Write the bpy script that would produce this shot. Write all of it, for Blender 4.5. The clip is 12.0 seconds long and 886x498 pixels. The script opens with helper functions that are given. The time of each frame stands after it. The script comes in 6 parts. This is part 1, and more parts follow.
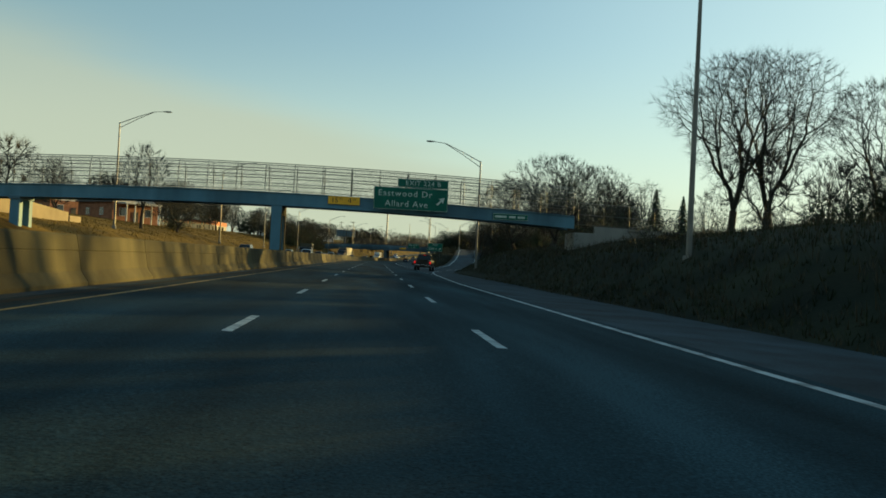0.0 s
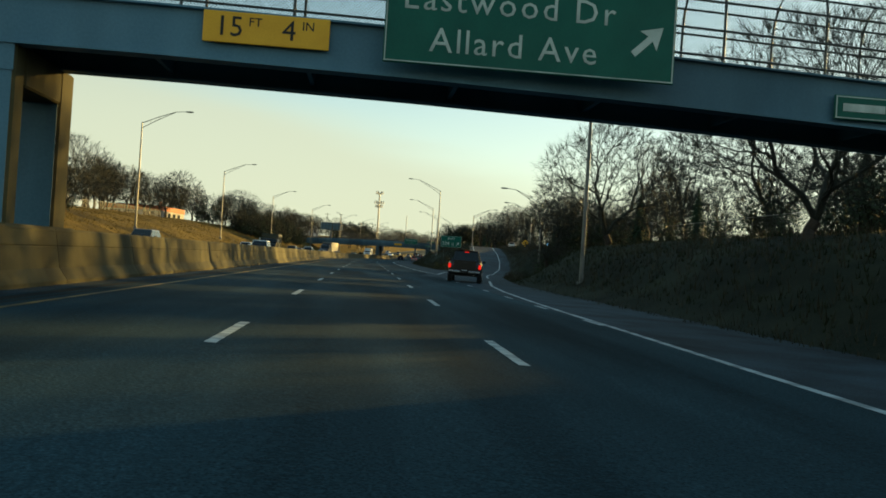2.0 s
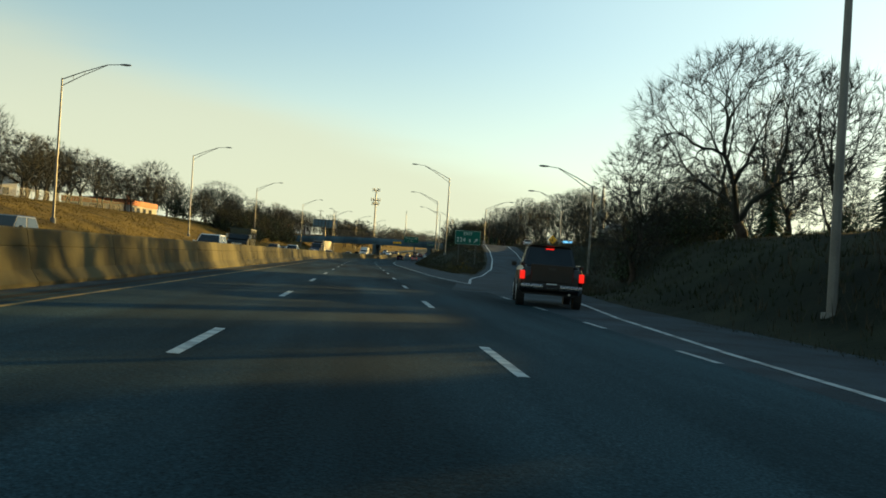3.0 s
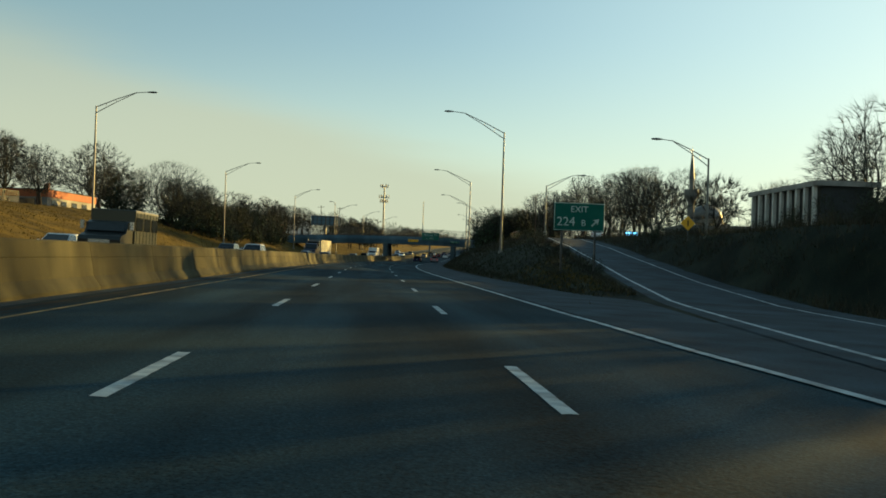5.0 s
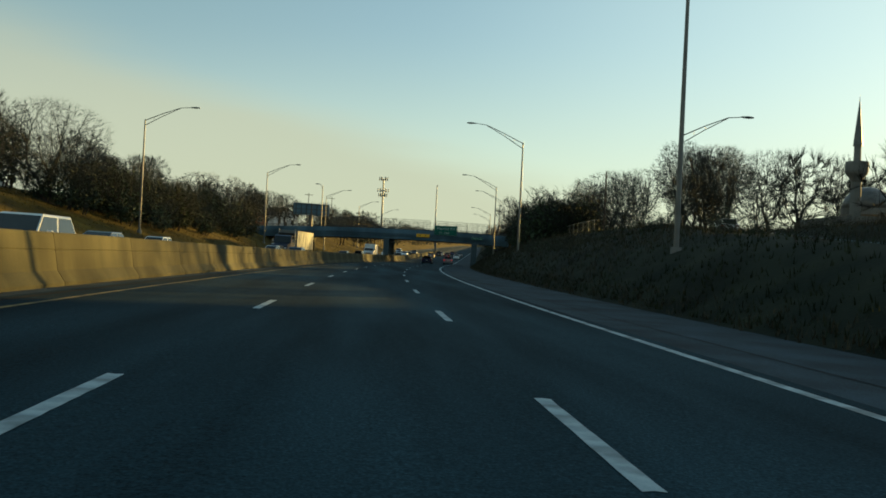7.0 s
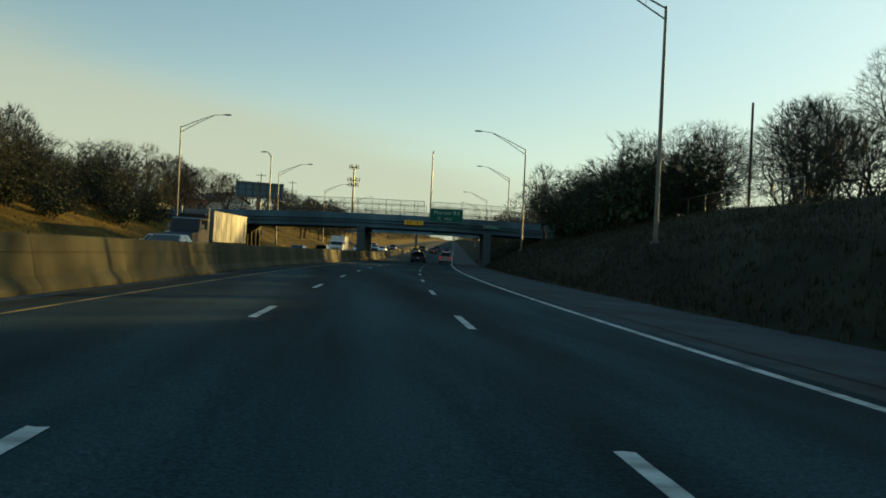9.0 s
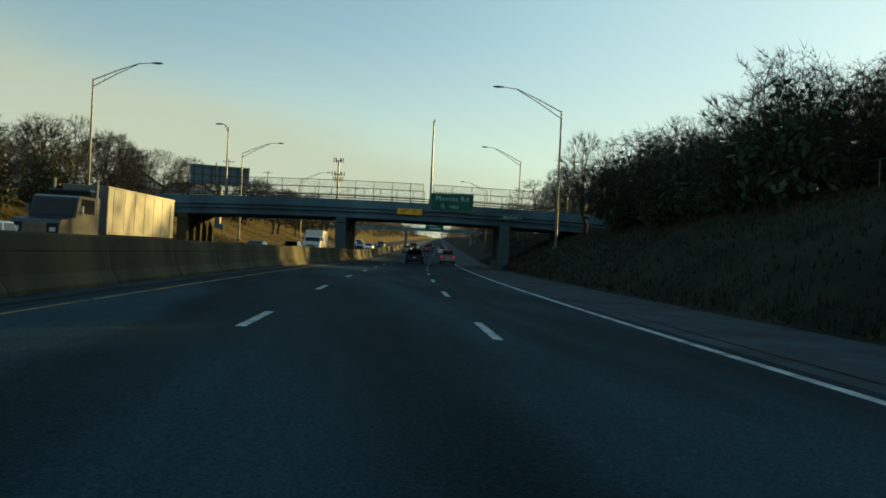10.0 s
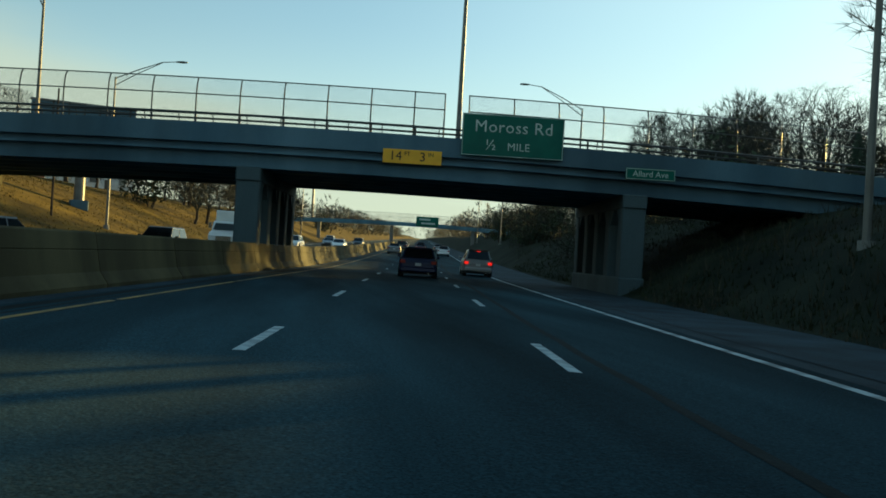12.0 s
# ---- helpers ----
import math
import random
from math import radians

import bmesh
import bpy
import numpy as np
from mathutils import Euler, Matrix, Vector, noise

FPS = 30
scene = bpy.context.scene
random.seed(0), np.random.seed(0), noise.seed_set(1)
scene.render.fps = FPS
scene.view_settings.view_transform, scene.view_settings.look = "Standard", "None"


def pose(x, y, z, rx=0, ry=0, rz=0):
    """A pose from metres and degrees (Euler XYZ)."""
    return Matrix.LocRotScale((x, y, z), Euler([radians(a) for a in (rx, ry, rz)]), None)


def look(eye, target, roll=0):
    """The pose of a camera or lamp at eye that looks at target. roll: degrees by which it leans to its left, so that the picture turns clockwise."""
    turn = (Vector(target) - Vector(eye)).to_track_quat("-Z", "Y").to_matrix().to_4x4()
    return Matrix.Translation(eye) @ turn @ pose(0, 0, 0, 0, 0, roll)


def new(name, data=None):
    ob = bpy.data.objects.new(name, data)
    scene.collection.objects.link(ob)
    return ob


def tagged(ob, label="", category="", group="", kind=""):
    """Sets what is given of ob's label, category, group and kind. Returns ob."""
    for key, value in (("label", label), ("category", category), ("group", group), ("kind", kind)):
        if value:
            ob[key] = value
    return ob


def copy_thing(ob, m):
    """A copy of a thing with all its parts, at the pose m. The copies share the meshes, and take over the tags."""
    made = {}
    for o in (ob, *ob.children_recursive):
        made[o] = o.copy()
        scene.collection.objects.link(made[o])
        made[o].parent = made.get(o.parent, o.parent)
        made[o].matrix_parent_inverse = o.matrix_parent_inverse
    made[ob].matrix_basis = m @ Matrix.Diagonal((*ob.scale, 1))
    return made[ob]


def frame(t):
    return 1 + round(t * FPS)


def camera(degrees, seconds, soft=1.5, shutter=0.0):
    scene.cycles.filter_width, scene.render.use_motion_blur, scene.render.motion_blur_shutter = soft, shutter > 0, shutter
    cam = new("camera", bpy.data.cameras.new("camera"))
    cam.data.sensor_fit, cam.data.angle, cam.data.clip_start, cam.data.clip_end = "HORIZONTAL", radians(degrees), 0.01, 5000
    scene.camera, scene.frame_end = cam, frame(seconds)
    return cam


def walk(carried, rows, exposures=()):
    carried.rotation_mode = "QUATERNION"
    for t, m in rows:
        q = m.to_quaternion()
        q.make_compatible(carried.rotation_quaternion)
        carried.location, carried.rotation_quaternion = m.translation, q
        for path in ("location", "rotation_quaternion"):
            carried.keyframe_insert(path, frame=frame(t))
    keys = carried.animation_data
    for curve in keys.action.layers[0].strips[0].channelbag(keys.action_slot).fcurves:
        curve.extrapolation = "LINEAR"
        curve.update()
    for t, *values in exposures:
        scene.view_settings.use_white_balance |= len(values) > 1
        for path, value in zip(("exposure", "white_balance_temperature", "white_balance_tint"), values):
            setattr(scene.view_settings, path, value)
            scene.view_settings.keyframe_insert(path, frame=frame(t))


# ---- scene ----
cam = camera(53.4, 12.0, soft=1.7)
# seconds, x, y, z, yaw, pitch, roll
PATH = [
    (0.0, -0.057, -11.757, 1.098, -4.998, 0.797, -2.853),
    (0.5, -0.053, 0.842, 1.130, -5.068, 0.804, -2.890),
    (1.0, -0.210, 13.259, 1.139, -5.525, 0.991, -3.463),
    (1.5, -0.058, 25.992, 1.151, -5.419, 0.819, -3.318),
    (2.0, 0.009, 38.484, 1.155, -5.710, 0.687, -3.610),
    (2.5, 0.244, 51.182, 1.168, -5.885, 0.563, -3.454),
    (3.0, 0.423, 63.880, 1.171, -5.944, 0.651, -3.451),
    (5.0, 1.217, 114.975, 1.178, -5.346, 0.601, -1.844),
    (5.5, 1.297, 127.637, 1.192, -5.620, 0.652, -2.817),
    (6.0, 1.456, 140.609, 1.163, -5.660, 0.692, -2.790),
    (6.5, 1.646, 153.464, 1.144, -5.682, 0.718, -2.635),
    (7.0, 1.891, 166.064, 1.154, -5.557, 0.613, -2.871),
    (9.0, 2.960, 216.892, 1.192, -7.488, 0.411, -2.731),
    (9.5, 3.605, 229.935, 1.159, -7.842, 0.483, -2.876),
    (10.0, 4.574, 243.381, 1.172, -8.379, 0.321, -2.613),
    (10.5, 5.552, 256.084, 1.182, -8.829, 0.283, -2.899),
    (11.0, 6.734, 268.902, 1.192, -9.116, 0.342, -3.336),
    (11.5, 8.009, 281.957, 1.166, -9.502, 0.295, -3.499),
    (12.0, 9.388, 294.886, 1.167, -9.500, 0.447, -3.378),
]
walk(cam, [(t, pose(x, y, z, 90 + p, r, yw)) for t, x, y, z, yw, p, r in PATH], [
    (0.0, 1.46, 5550, -14), (1.0, 1.52, 5600, -14), (1.5, 1.71, 5750, -13), (3.0, 1.86, 5900, -10), (5.0, 1.52, 5700, -13), (6.5, 1.49, 5800, -12),
    (7.0, 1.49, 5800, -12), (9.0, 1.46, 5650, -13), (10.5, 1.46, 5600, -13), (12.0, 1.71, 5350, -15)])

# ---- light: low winter sun ahead to the right of the road ----
SUN_AZ, SUN_EL = 49.7, 8.3
world = bpy.data.worlds.new("sky")
scene.world = world
world.use_nodes = True
wn, wl = world.node_tree.nodes, world.node_tree.links
sky = wn.new("ShaderNodeTexSky")
sky.sky_type, sky.sun_disc = "NISHITA", False
sky.sun_elevation, sky.sun_rotation = radians(SUN_EL), radians(SUN_AZ)
sky.altitude, sky.air_density, sky.dust_density, sky.ozone_density = 180, 1.0, 0.7, 1.6
bg = wn["Background"]
bg.inputs["Strength"].default_value = 0.05
# pale haze along the horizon, and a thin cloud bank that stands higher on the side away from the sun
geo = wn.new("ShaderNodeTexCoord")
sp = wn.new("ShaderNodeSeparateXYZ")
wl.new(geo.outputs["Generated"], sp.inputs["Vector"])
mp = wn.new("ShaderNodeMapping")
mp.inputs["Scale"].default_value = (1.0, 1.0, 7.0)
wl.new(geo.outputs["Generated"], mp.inputs["Vector"])
cn = wn.new("ShaderNodeTexNoise")
cn.inputs["Scale"].default_value, cn.inputs["Detail"].default_value, cn.inputs["Roughness"].default_value = 1.6, 5, 0.5
wl.new(mp.outputs["Vector"], cn.inputs["Vector"])


def sky_math(op, p, q):
    k = wn.new("ShaderNodeMath")
    k.operation = op
    for n_, v in enumerate((p, q)):
        if isinstance(v, (int, float)):
            k.inputs[n_].default_value = v
        else:
            wl.new(v, k.inputs[n_])
    return k.outputs["Value"]


def sky_range(v, lo, hi, top):
    k = wn.new("ShaderNodeMapRange")
    k.interpolation_type = "SMOOTHSTEP"
    k.inputs["From Min"].default_value, k.inputs["From Max"].default_value = lo, hi
    k.inputs["To Min"].default_value, k.inputs["To Max"].default_value = 0.0, top
    wl.new(v, k.inputs["Value"])
    return k.outputs["Result"]


def sky_mix(fac, under, colour):
    k = wn.new("ShaderNodeMix")
    k.data_type = "RGBA"
    wl.new(fac, k.inputs["Factor"])
    wl.new(under, k.inputs["A"])
    k.inputs["B"].default_value = (*colour, 1)
    return k.outputs["Result"]


thin = sky_range(sp.outputs["Z"], 0.52, 0.2, 0.38)
haze = sky_range(sp.outputs["Z"], 0.26, 0.0, 0.7)
edge = sky_math("MULTIPLY_ADD", sp.outputs["X"], -0.26)
edge.node.inputs[2].default_value = 0.072
edge = sky_math("ADD", edge, sky_math("MULTIPLY", cn.outputs["Fac"], 0.12))
bank = sky_range(sky_math("SUBTRACT", edge, sp.outputs["Z"]), -0.035, 0.05, 0.76)
col = sky_mix(thin, sky.outputs["Color"], (4.6, 4.7, 4.5))
col = sky_mix(sky_range(sp.outputs["X"], 0.0, 0.55, 0.36), col, (6.9, 7.2, 6.9))
col = sky_mix(haze, col, (6.8, 6.05, 4.2))
col = sky_mix(bank, col, (4.75, 4.15, 3.0))
dusk = sky_math("MULTIPLY", sky_range(sp.outputs["X"], 0.05, -0.42, 0.70), sky_range(sp.outputs["Z"], 0.12, 0.32, 1.0))
col = sky_mix(dusk, col, (2.3, 2.9, 3.05))
wl.new(col, bg.inputs["Color"])

sun_data = bpy.data.lights.new("sun", "SUN")
sun_data.energy, sun_data.angle, sun_data.color = 4.4, radians(0.6), (1.0, 0.57, 0.16)
sun = new("sun", sun_data)
a, e = radians(SUN_AZ), radians(SUN_EL)
sun.matrix_world = look((200 * math.sin(a) * math.cos(e), 200 * math.cos(a) * math.cos(e), 200 * math.sin(e)), (0, 0, 0))


# ---- materials ----
def mat(name, c1, c2=None, rough=0.8, metal=0.0, scale=2.0, fine=30.0, bump=0.2, spec=0.3, per_object=0.0, streak=None, emit=None, stain=0.0, speckle=0.0):
    """Two-scale noise colour with bump. c1, c2: base colours; streak: vertical stretch of the large noise; stain: darker blotches."""
    m = bpy.data.materials.new(name)
    m.use_nodes = True
    n, l = m.node_tree.nodes, m.node_tree.links
    b = n["Principled BSDF"]
    b.inputs["Metallic"].default_value = metal
    b.inputs["Specular IOR Level"].default_value = spec
    c2 = c2 or tuple(min(1, v * 1.25) for v in c1)
    tc = n.new("ShaderNodeTexCoord")
    src = tc.outputs["Object"]
    if streak:
        mpn = n.new("ShaderNodeMapping")
        mpn.inputs["Scale"].default_value = streak
        l.new(src, mpn.inputs["Vector"])
        src = mpn.outputs["Vector"]
    big = n.new("ShaderNodeTexNoise")
    big.inputs["Scale"].default_value, big.inputs["Detail"].default_value = scale, 5
    l.new(src, big.inputs["Vector"])
    sm = n.new("ShaderNodeTexNoise")
    sm.inputs["Scale"].default_value, sm.inputs["Detail"].default_value = fine, 3
    l.new(tc.outputs["Object"], sm.inputs["Vector"])
    add = n.new("ShaderNodeMath")
    add.operation = "MULTIPLY_ADD"
    l.new(sm.outputs["Fac"], add.inputs[0])
    add.inputs[1].default_value = 0.45
    l.new(big.outputs["Fac"], add.inputs[2])
    rp = n.new("ShaderNodeValToRGB")
    rp.color_ramp.elements[0].position, rp.color_ramp.elements[1].position = 0.5, 0.95
    rp.color_ramp.elements[0].color, rp.color_ramp.elements[1].color = (*c1, 1), (*c2, 1)
    l.new(add.outputs["Value"], rp.inputs["Fac"])
    col = rp.outputs["Color"]
    if stain:
        st = n.new("ShaderNodeTexNoise")
        st.inputs["Scale"].default_value, st.inputs["Detail"].default_value = scale * 0.35, 6
        l.new(src, st.inputs["Vector"])
        sr = n.new("ShaderNodeMapRange")
        sr.inputs["From Min"].default_value, sr.inputs["From Max"].default_value = 0.45, 0.62
        sr.inputs["To Min"].default_value, sr.inputs["To Max"].default_value = 1.0, 1.0 - stain
        l.new(st.outputs["Fac"], sr.inputs["Value"])
        mx = n.new("ShaderNodeMix")
        mx.data_type, mx.blend_type = "RGBA", "MULTIPLY"
        mx.inputs["Factor"].default_value = 1.0
        l.new(col, mx.inputs["A"])
        l.new(sr.outputs["Result"], mx.inputs["B"])
        col = mx.outputs["Result"]
    if speckle:
        gv = n.new("ShaderNodeTexNoise")
        gv.inputs["Scale"].default_value, gv.inputs["Detail"].default_value, gv.inputs["Roughness"].default_value = 42, 3, 0.7
        l.new(tc.outputs["Object"], gv.inputs["Vector"])
        gr = n.new("ShaderNodeMapRange")
        gr.inputs["From Min"].default_value, gr.inputs["From Max"].default_value = 0.32, 0.72
        gr.inputs["To Min"].default_value, gr.inputs["To Max"].default_value = 1.0 - speckle, 1.0 + speckle
        l.new(gv.outputs["Fac"], gr.inputs["Value"])
        mx = n.new("ShaderNodeMix")
        mx.data_type, mx.blend_type = "RGBA", "MULTIPLY"
        mx.inputs["Factor"].default_value = 1.0
        l.new(col, mx.inputs["A"])
        l.new(gr.outputs["Result"], mx.inputs["B"])
        col = mx.outputs["Result"]
    if per_object:
        oi = n.new("ShaderNodeObjectInfo")
        pr = n.new("ShaderNodeMapRange")
        pr.inputs["To Min"].default_value, pr.inputs["To Max"].default_value = 1 - per_object, 1 + per_object
        l.new(oi.outputs["Random"], pr.inputs["Value"])
        mx = n.new("ShaderNodeMix")
        mx.data_type, mx.blend_type = "RGBA", "MULTIPLY"
        mx.inputs["Factor"].default_value = 1.0
        l.new(col, mx.inputs["A"])
        l.new(pr.outputs["Result"], mx.inputs["B"])
        col = mx.outputs["Result"]
    l.new(col, b.inputs["Base Color"])
    rr = n.new("ShaderNodeMapRange")
    rr.inputs["To Min"].default_value, rr.inputs["To Max"].default_value = max(0.02, rough - 0.12), min(1, rough + 0.12)
    l.new(sm.outputs["Fac"], rr.inputs["Value"])
    l.new(rr.outputs["Result"], b.inputs["Roughness"])
    if bump:
        bp = n.new("ShaderNodeBump")
        bp.inputs["Strength"].default_value, bp.inputs["Distance"].default_value = bump, 0.02
        l.new(sm.outputs["Fac"], bp.inputs["Height"])
        l.new(bp.outputs["Normal"], b.inputs["Normal"])
    if emit:
        b.inputs["Emission Color"].default_value = (*emit[0], 1)
        b.inputs["Emission Strength"].default_value = emit[1]
    return m


def wire_mat(name, colour, cell, wire):
    """Chain-link fabric: diagonal wires on a clear sheet."""
    m = bpy.data.materials.new(name)
    m.use_nodes = True
    n, l = m.node_tree.nodes, m.node_tree.links
    b = n["Principled BSDF"]
    b.inputs["Base Color"].default_value, b.inputs["Roughness"].default_value, b.inputs["Metallic"].default_value = (*colour, 1), 0.6, 0.5
    tc = n.new("ShaderNodeTexCoord")
    s = n.new("ShaderNodeSeparateXYZ")
    l.new(tc.outputs["Object"], s.inputs["Vector"])

    def calc(op, p, q):
        k = n.new("ShaderNodeMath")
        k.operation = op
        for i, v in enumerate((p, q)):
            if isinstance(v, (int, float)):
                k.inputs[i].default_value = v
            else:
                l.new(v, k.inputs[i])
        return k.outputs["Value"]
    w = []
    along = calc("ADD", s.outputs["X"], s.outputs["Y"])
    for op in ("ADD", "SUBTRACT"):
        v = calc(op, along, s.outputs["Z"])
        v = calc("PINGPONG", v, cell / 2)
        w.append(calc("LESS_THAN", v, wire))
    f = calc("MAXIMUM", w[0], w[1])
    tr = n.new("ShaderNodeBsdfTransparent")
    mx = n.new("ShaderNodeMixShader")
    l.new(f, mx.inputs["Fac"])
    l.new(tr.outputs["BSDF"], mx.inputs[1])
    l.new(b.outputs["BSDF"], mx.inputs[2])
    l.new(mx.outputs["Shader"], n["Material Output"].inputs["Surface"])
    return m


M = {}
M["asphalt"] = mat("asphalt", (0.0076, 0.0162, 0.0222), (0.0325, 0.0640, 0.0850), 0.95, scale=0.5, fine=20, bump=0.25, spec=0.03, streak=(1.2, 0.12, 1), stain=0.36, speckle=0.55)
M["shoulder"] = mat("shoulder_asphalt", (0.0090, 0.0172, 0.0255), (0.0360, 0.0600, 0.0840), 0.95, scale=0.6, fine=20, bump=0.4, spec=0.12, stain=0.3, speckle=0.6)
M["white_paint"] = mat("white_road_paint", (0.2200, 0.2850, 0.3250), (0.3900, 0.4600, 0.5000), 0.65, scale=5, fine=60, bump=0.15, stain=0.6)
M["yellow_paint"] = mat("yellow_road_paint", (0.100, 0.070, 0.020), (0.30, 0.20, 0.042), 0.7, scale=1.6, fine=40, stain=0.65)
M["tar"] = mat("crack_tar", (0.0026, 0.0052, 0.0068), (0.0060, 0.0108, 0.0132), 0.9, scale=3, fine=30, spec=0.1)
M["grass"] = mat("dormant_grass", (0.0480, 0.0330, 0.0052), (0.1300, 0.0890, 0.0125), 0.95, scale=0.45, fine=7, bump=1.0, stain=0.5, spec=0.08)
# near bank: a darker copy of the grass, its shade put into the colour
M["bank"] = mat("weedy_shaded_bank", (0.0085, 0.0128, 0.0092), (0.0255, 0.0300, 0.0190), 0.95, scale=0.5, fine=8, bump=0.9, stain=0.45, spec=0.05)
# near-bank weeds are coloured darker than the far blades to stand for shade
M["bank_blade"] = mat("withered_weeds_shaded", (0.0150, 0.0200, 0.0120), (0.0440, 0.0500, 0.0280), 0.9, scale=0.5, fine=5, bump=0, spec=0.05)
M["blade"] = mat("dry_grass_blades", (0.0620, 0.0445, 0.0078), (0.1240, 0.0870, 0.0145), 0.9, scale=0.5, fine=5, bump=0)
M["litter"] = mat("dead_leaf_litter", (0.0270, 0.0250, 0.0175), (0.0640, 0.0540, 0.0310), 0.95, scale=0.8, fine=10, bump=0.6)
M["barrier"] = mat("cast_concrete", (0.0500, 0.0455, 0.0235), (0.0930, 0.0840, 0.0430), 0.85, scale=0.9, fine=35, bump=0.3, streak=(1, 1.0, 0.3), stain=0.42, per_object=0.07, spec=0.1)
M["joint"] = mat("joint_filler", (0.036, 0.029, 0.012), (0.06, 0.048, 0.02), 0.9)
M["concrete"] = mat("bridge_concrete", (0.15, 0.152, 0.147), (0.26, 0.258, 0.245), 0.85, scale=0.5, fine=25, bump=0.3, streak=(1, 1, 0.25), stain=0.4)
M["grey_beam"] = mat("blue_grey_painted_beam", (0.0600, 0.1080, 0.1530), (0.1200, 0.1880, 0.2420), 0.75, scale=0.5, fine=22, bump=0.25, streak=(1, 1, 0.25), stain=0.4)
# stained concrete, darkened to carry the shade under the road bridge
M["pier"] = mat("weathered_shade_dark_pier", (0.040, 0.058, 0.068), (0.092, 0.125, 0.140), 0.85, scale=0.5, fine=22, bump=0.3, streak=(1, 1, 0.25), stain=0.5)
M["wall_concrete"] = mat("pale_concrete", (0.17, 0.14, 0.09), (0.24, 0.20, 0.13), 0.85, scale=0.6, fine=25, stain=0.25)
M["blue_steel"] = mat("blue_painted_steel", (0.0723, 0.1540, 0.2242), (0.1232, 0.2310, 0.3105), 0.55, scale=0.7, fine=18, bump=0.1, streak=(1, 1, 0.3), stain=0.4)
M["dark_steel"] = mat("dark_steel_rail", (0.045, 0.05, 0.05), (0.09, 0.09, 0.09), 0.5, metal=0.4, bump=0.05)
M["galv"] = mat("galvanised_steel", (0.09, 0.092, 0.092), (0.16, 0.16, 0.155), 0.5, metal=0.35, scale=1.5, fine=30, bump=0.05)
M["alu"] = mat("weathered_aluminium", (0.125, 0.124, 0.116), (0.20, 0.196, 0.182), 0.5, metal=0.25, scale=0.8, fine=25, bump=0.03, stain=0.2)
M["wire"] = wire_mat("chain_link_wire", (0.06, 0.06, 0.057), 0.07, 0.0035)
M["sign_green"] = mat("sign_green_sheeting", (0.0, 0.078, 0.056), (0.008, 0.108, 0.074), 0.45, scale=1.2, fine=20, bump=0.02, stain=0.15)
M["sign_white"] = mat("sign_white_legend", (0.4200, 0.4900, 0.4500), (0.5600, 0.6200, 0.5800), 0.5, scale=3, bump=0.0, stain=0.35)
M["sign_yellow"] = mat("sign_yellow_sheeting", (0.70, 0.36, 0.02), (0.82, 0.45, 0.03), 0.5, scale=2, bump=0.02)
M["black_legend"] = mat("black_legend", (0.012, 0.012, 0.012), (0.02, 0.02, 0.02), 0.5, bump=0)
M["bark"] = mat("grey_brown_bark", (0.0245, 0.0184, 0.0148), (0.0571, 0.0449, 0.0352), 0.95, scale=3, fine=25, bump=0.6, per_object=0.2)
M["twig"] = mat("bare_twigs", (0.0140, 0.0150, 0.0118), (0.0310, 0.0318, 0.0250), 0.95, scale=2, fine=15, bump=0.0, per_object=0.25)
M["scrub_leaf"] = mat("withered_scrub_leaves", (0.0195, 0.0316, 0.0162), (0.0474, 0.0624, 0.0316), 0.9, scale=0.8, fine=6, bump=0.0, per_object=0.3)
M["needles"] = mat("conifer_needles", (0.012, 0.028, 0.014), (0.03, 0.055, 0.026), 0.9, scale=1.5, fine=12, bump=0.0)
M["rubber"] = mat("tyre_rubber", (0.015, 0.015, 0.015), (0.03, 0.03, 0.03), 0.85)
M["rim"] = mat("alloy_rim", (0.35, 0.35, 0.36), (0.5, 0.5, 0.5), 0.35, metal=0.9, bump=0)
M["glass"] = mat("dark_car_glass", (0.01, 0.013, 0.016), (0.018, 0.022, 0.026), 0.12, spec=0.35, bump=0)
M["trim"] = mat("black_plastic_trim", (0.015, 0.015, 0.016), (0.03, 0.03, 0.03), 0.6, bump=0.05)
M["chrome"] = mat("dull_chrome", (0.30, 0.31, 0.32), (0.42, 0.43, 0.44), 0.28, metal=1.0, bump=0)
M["tail_lit"] = mat("lit_tail_lamp", (0.5, 0.01, 0.01), (0.6, 0.02, 0.01), 0.3, emit=((1.0, 0.012, 0.008), 0.26), bump=0)
M["tail"] = mat("tail_lamp_lens", (0.22, 0.008, 0.008), (0.32, 0.012, 0.01), 0.25, bump=0)
M["headlamp"] = mat("headlamp_lens", (0.55, 0.56, 0.56), (0.75, 0.76, 0.76), 0.15, spec=0.8, bump=0)
M["plate"] = mat("number_plate_face", (0.55, 0.57, 0.6), (0.7, 0.7, 0.7), 0.5, bump=0)
M["brick"] = mat("orange_brown_brick", (0.20, 0.085, 0.045), (0.34, 0.16, 0.09), 0.9, scale=1.5, fine=18, bump=0.3)
M["orange"] = mat("orange_painted_wall", (0.3097, 0.0840, 0.0285), (0.3825, 0.1237, 0.0510), 0.75, scale=0.8, fine=15, stain=0.2)
M["white_wall"] = mat("white_painted_trim", (0.4650, 0.4575, 0.4275), (0.6000, 0.5925, 0.5625), 0.7, scale=1.5, fine=20, stain=0.15)
M["grey_wall"] = mat("grey_block_wall", (0.22, 0.21, 0.20), (0.34, 0.33, 0.31), 0.85, scale=1.0, fine=15, stain=0.3)
M["dark_wall"] = mat("dark_cladding", (0.018, 0.022, 0.026), (0.036, 0.041, 0.045), 0.6, scale=0.8, fine=15)
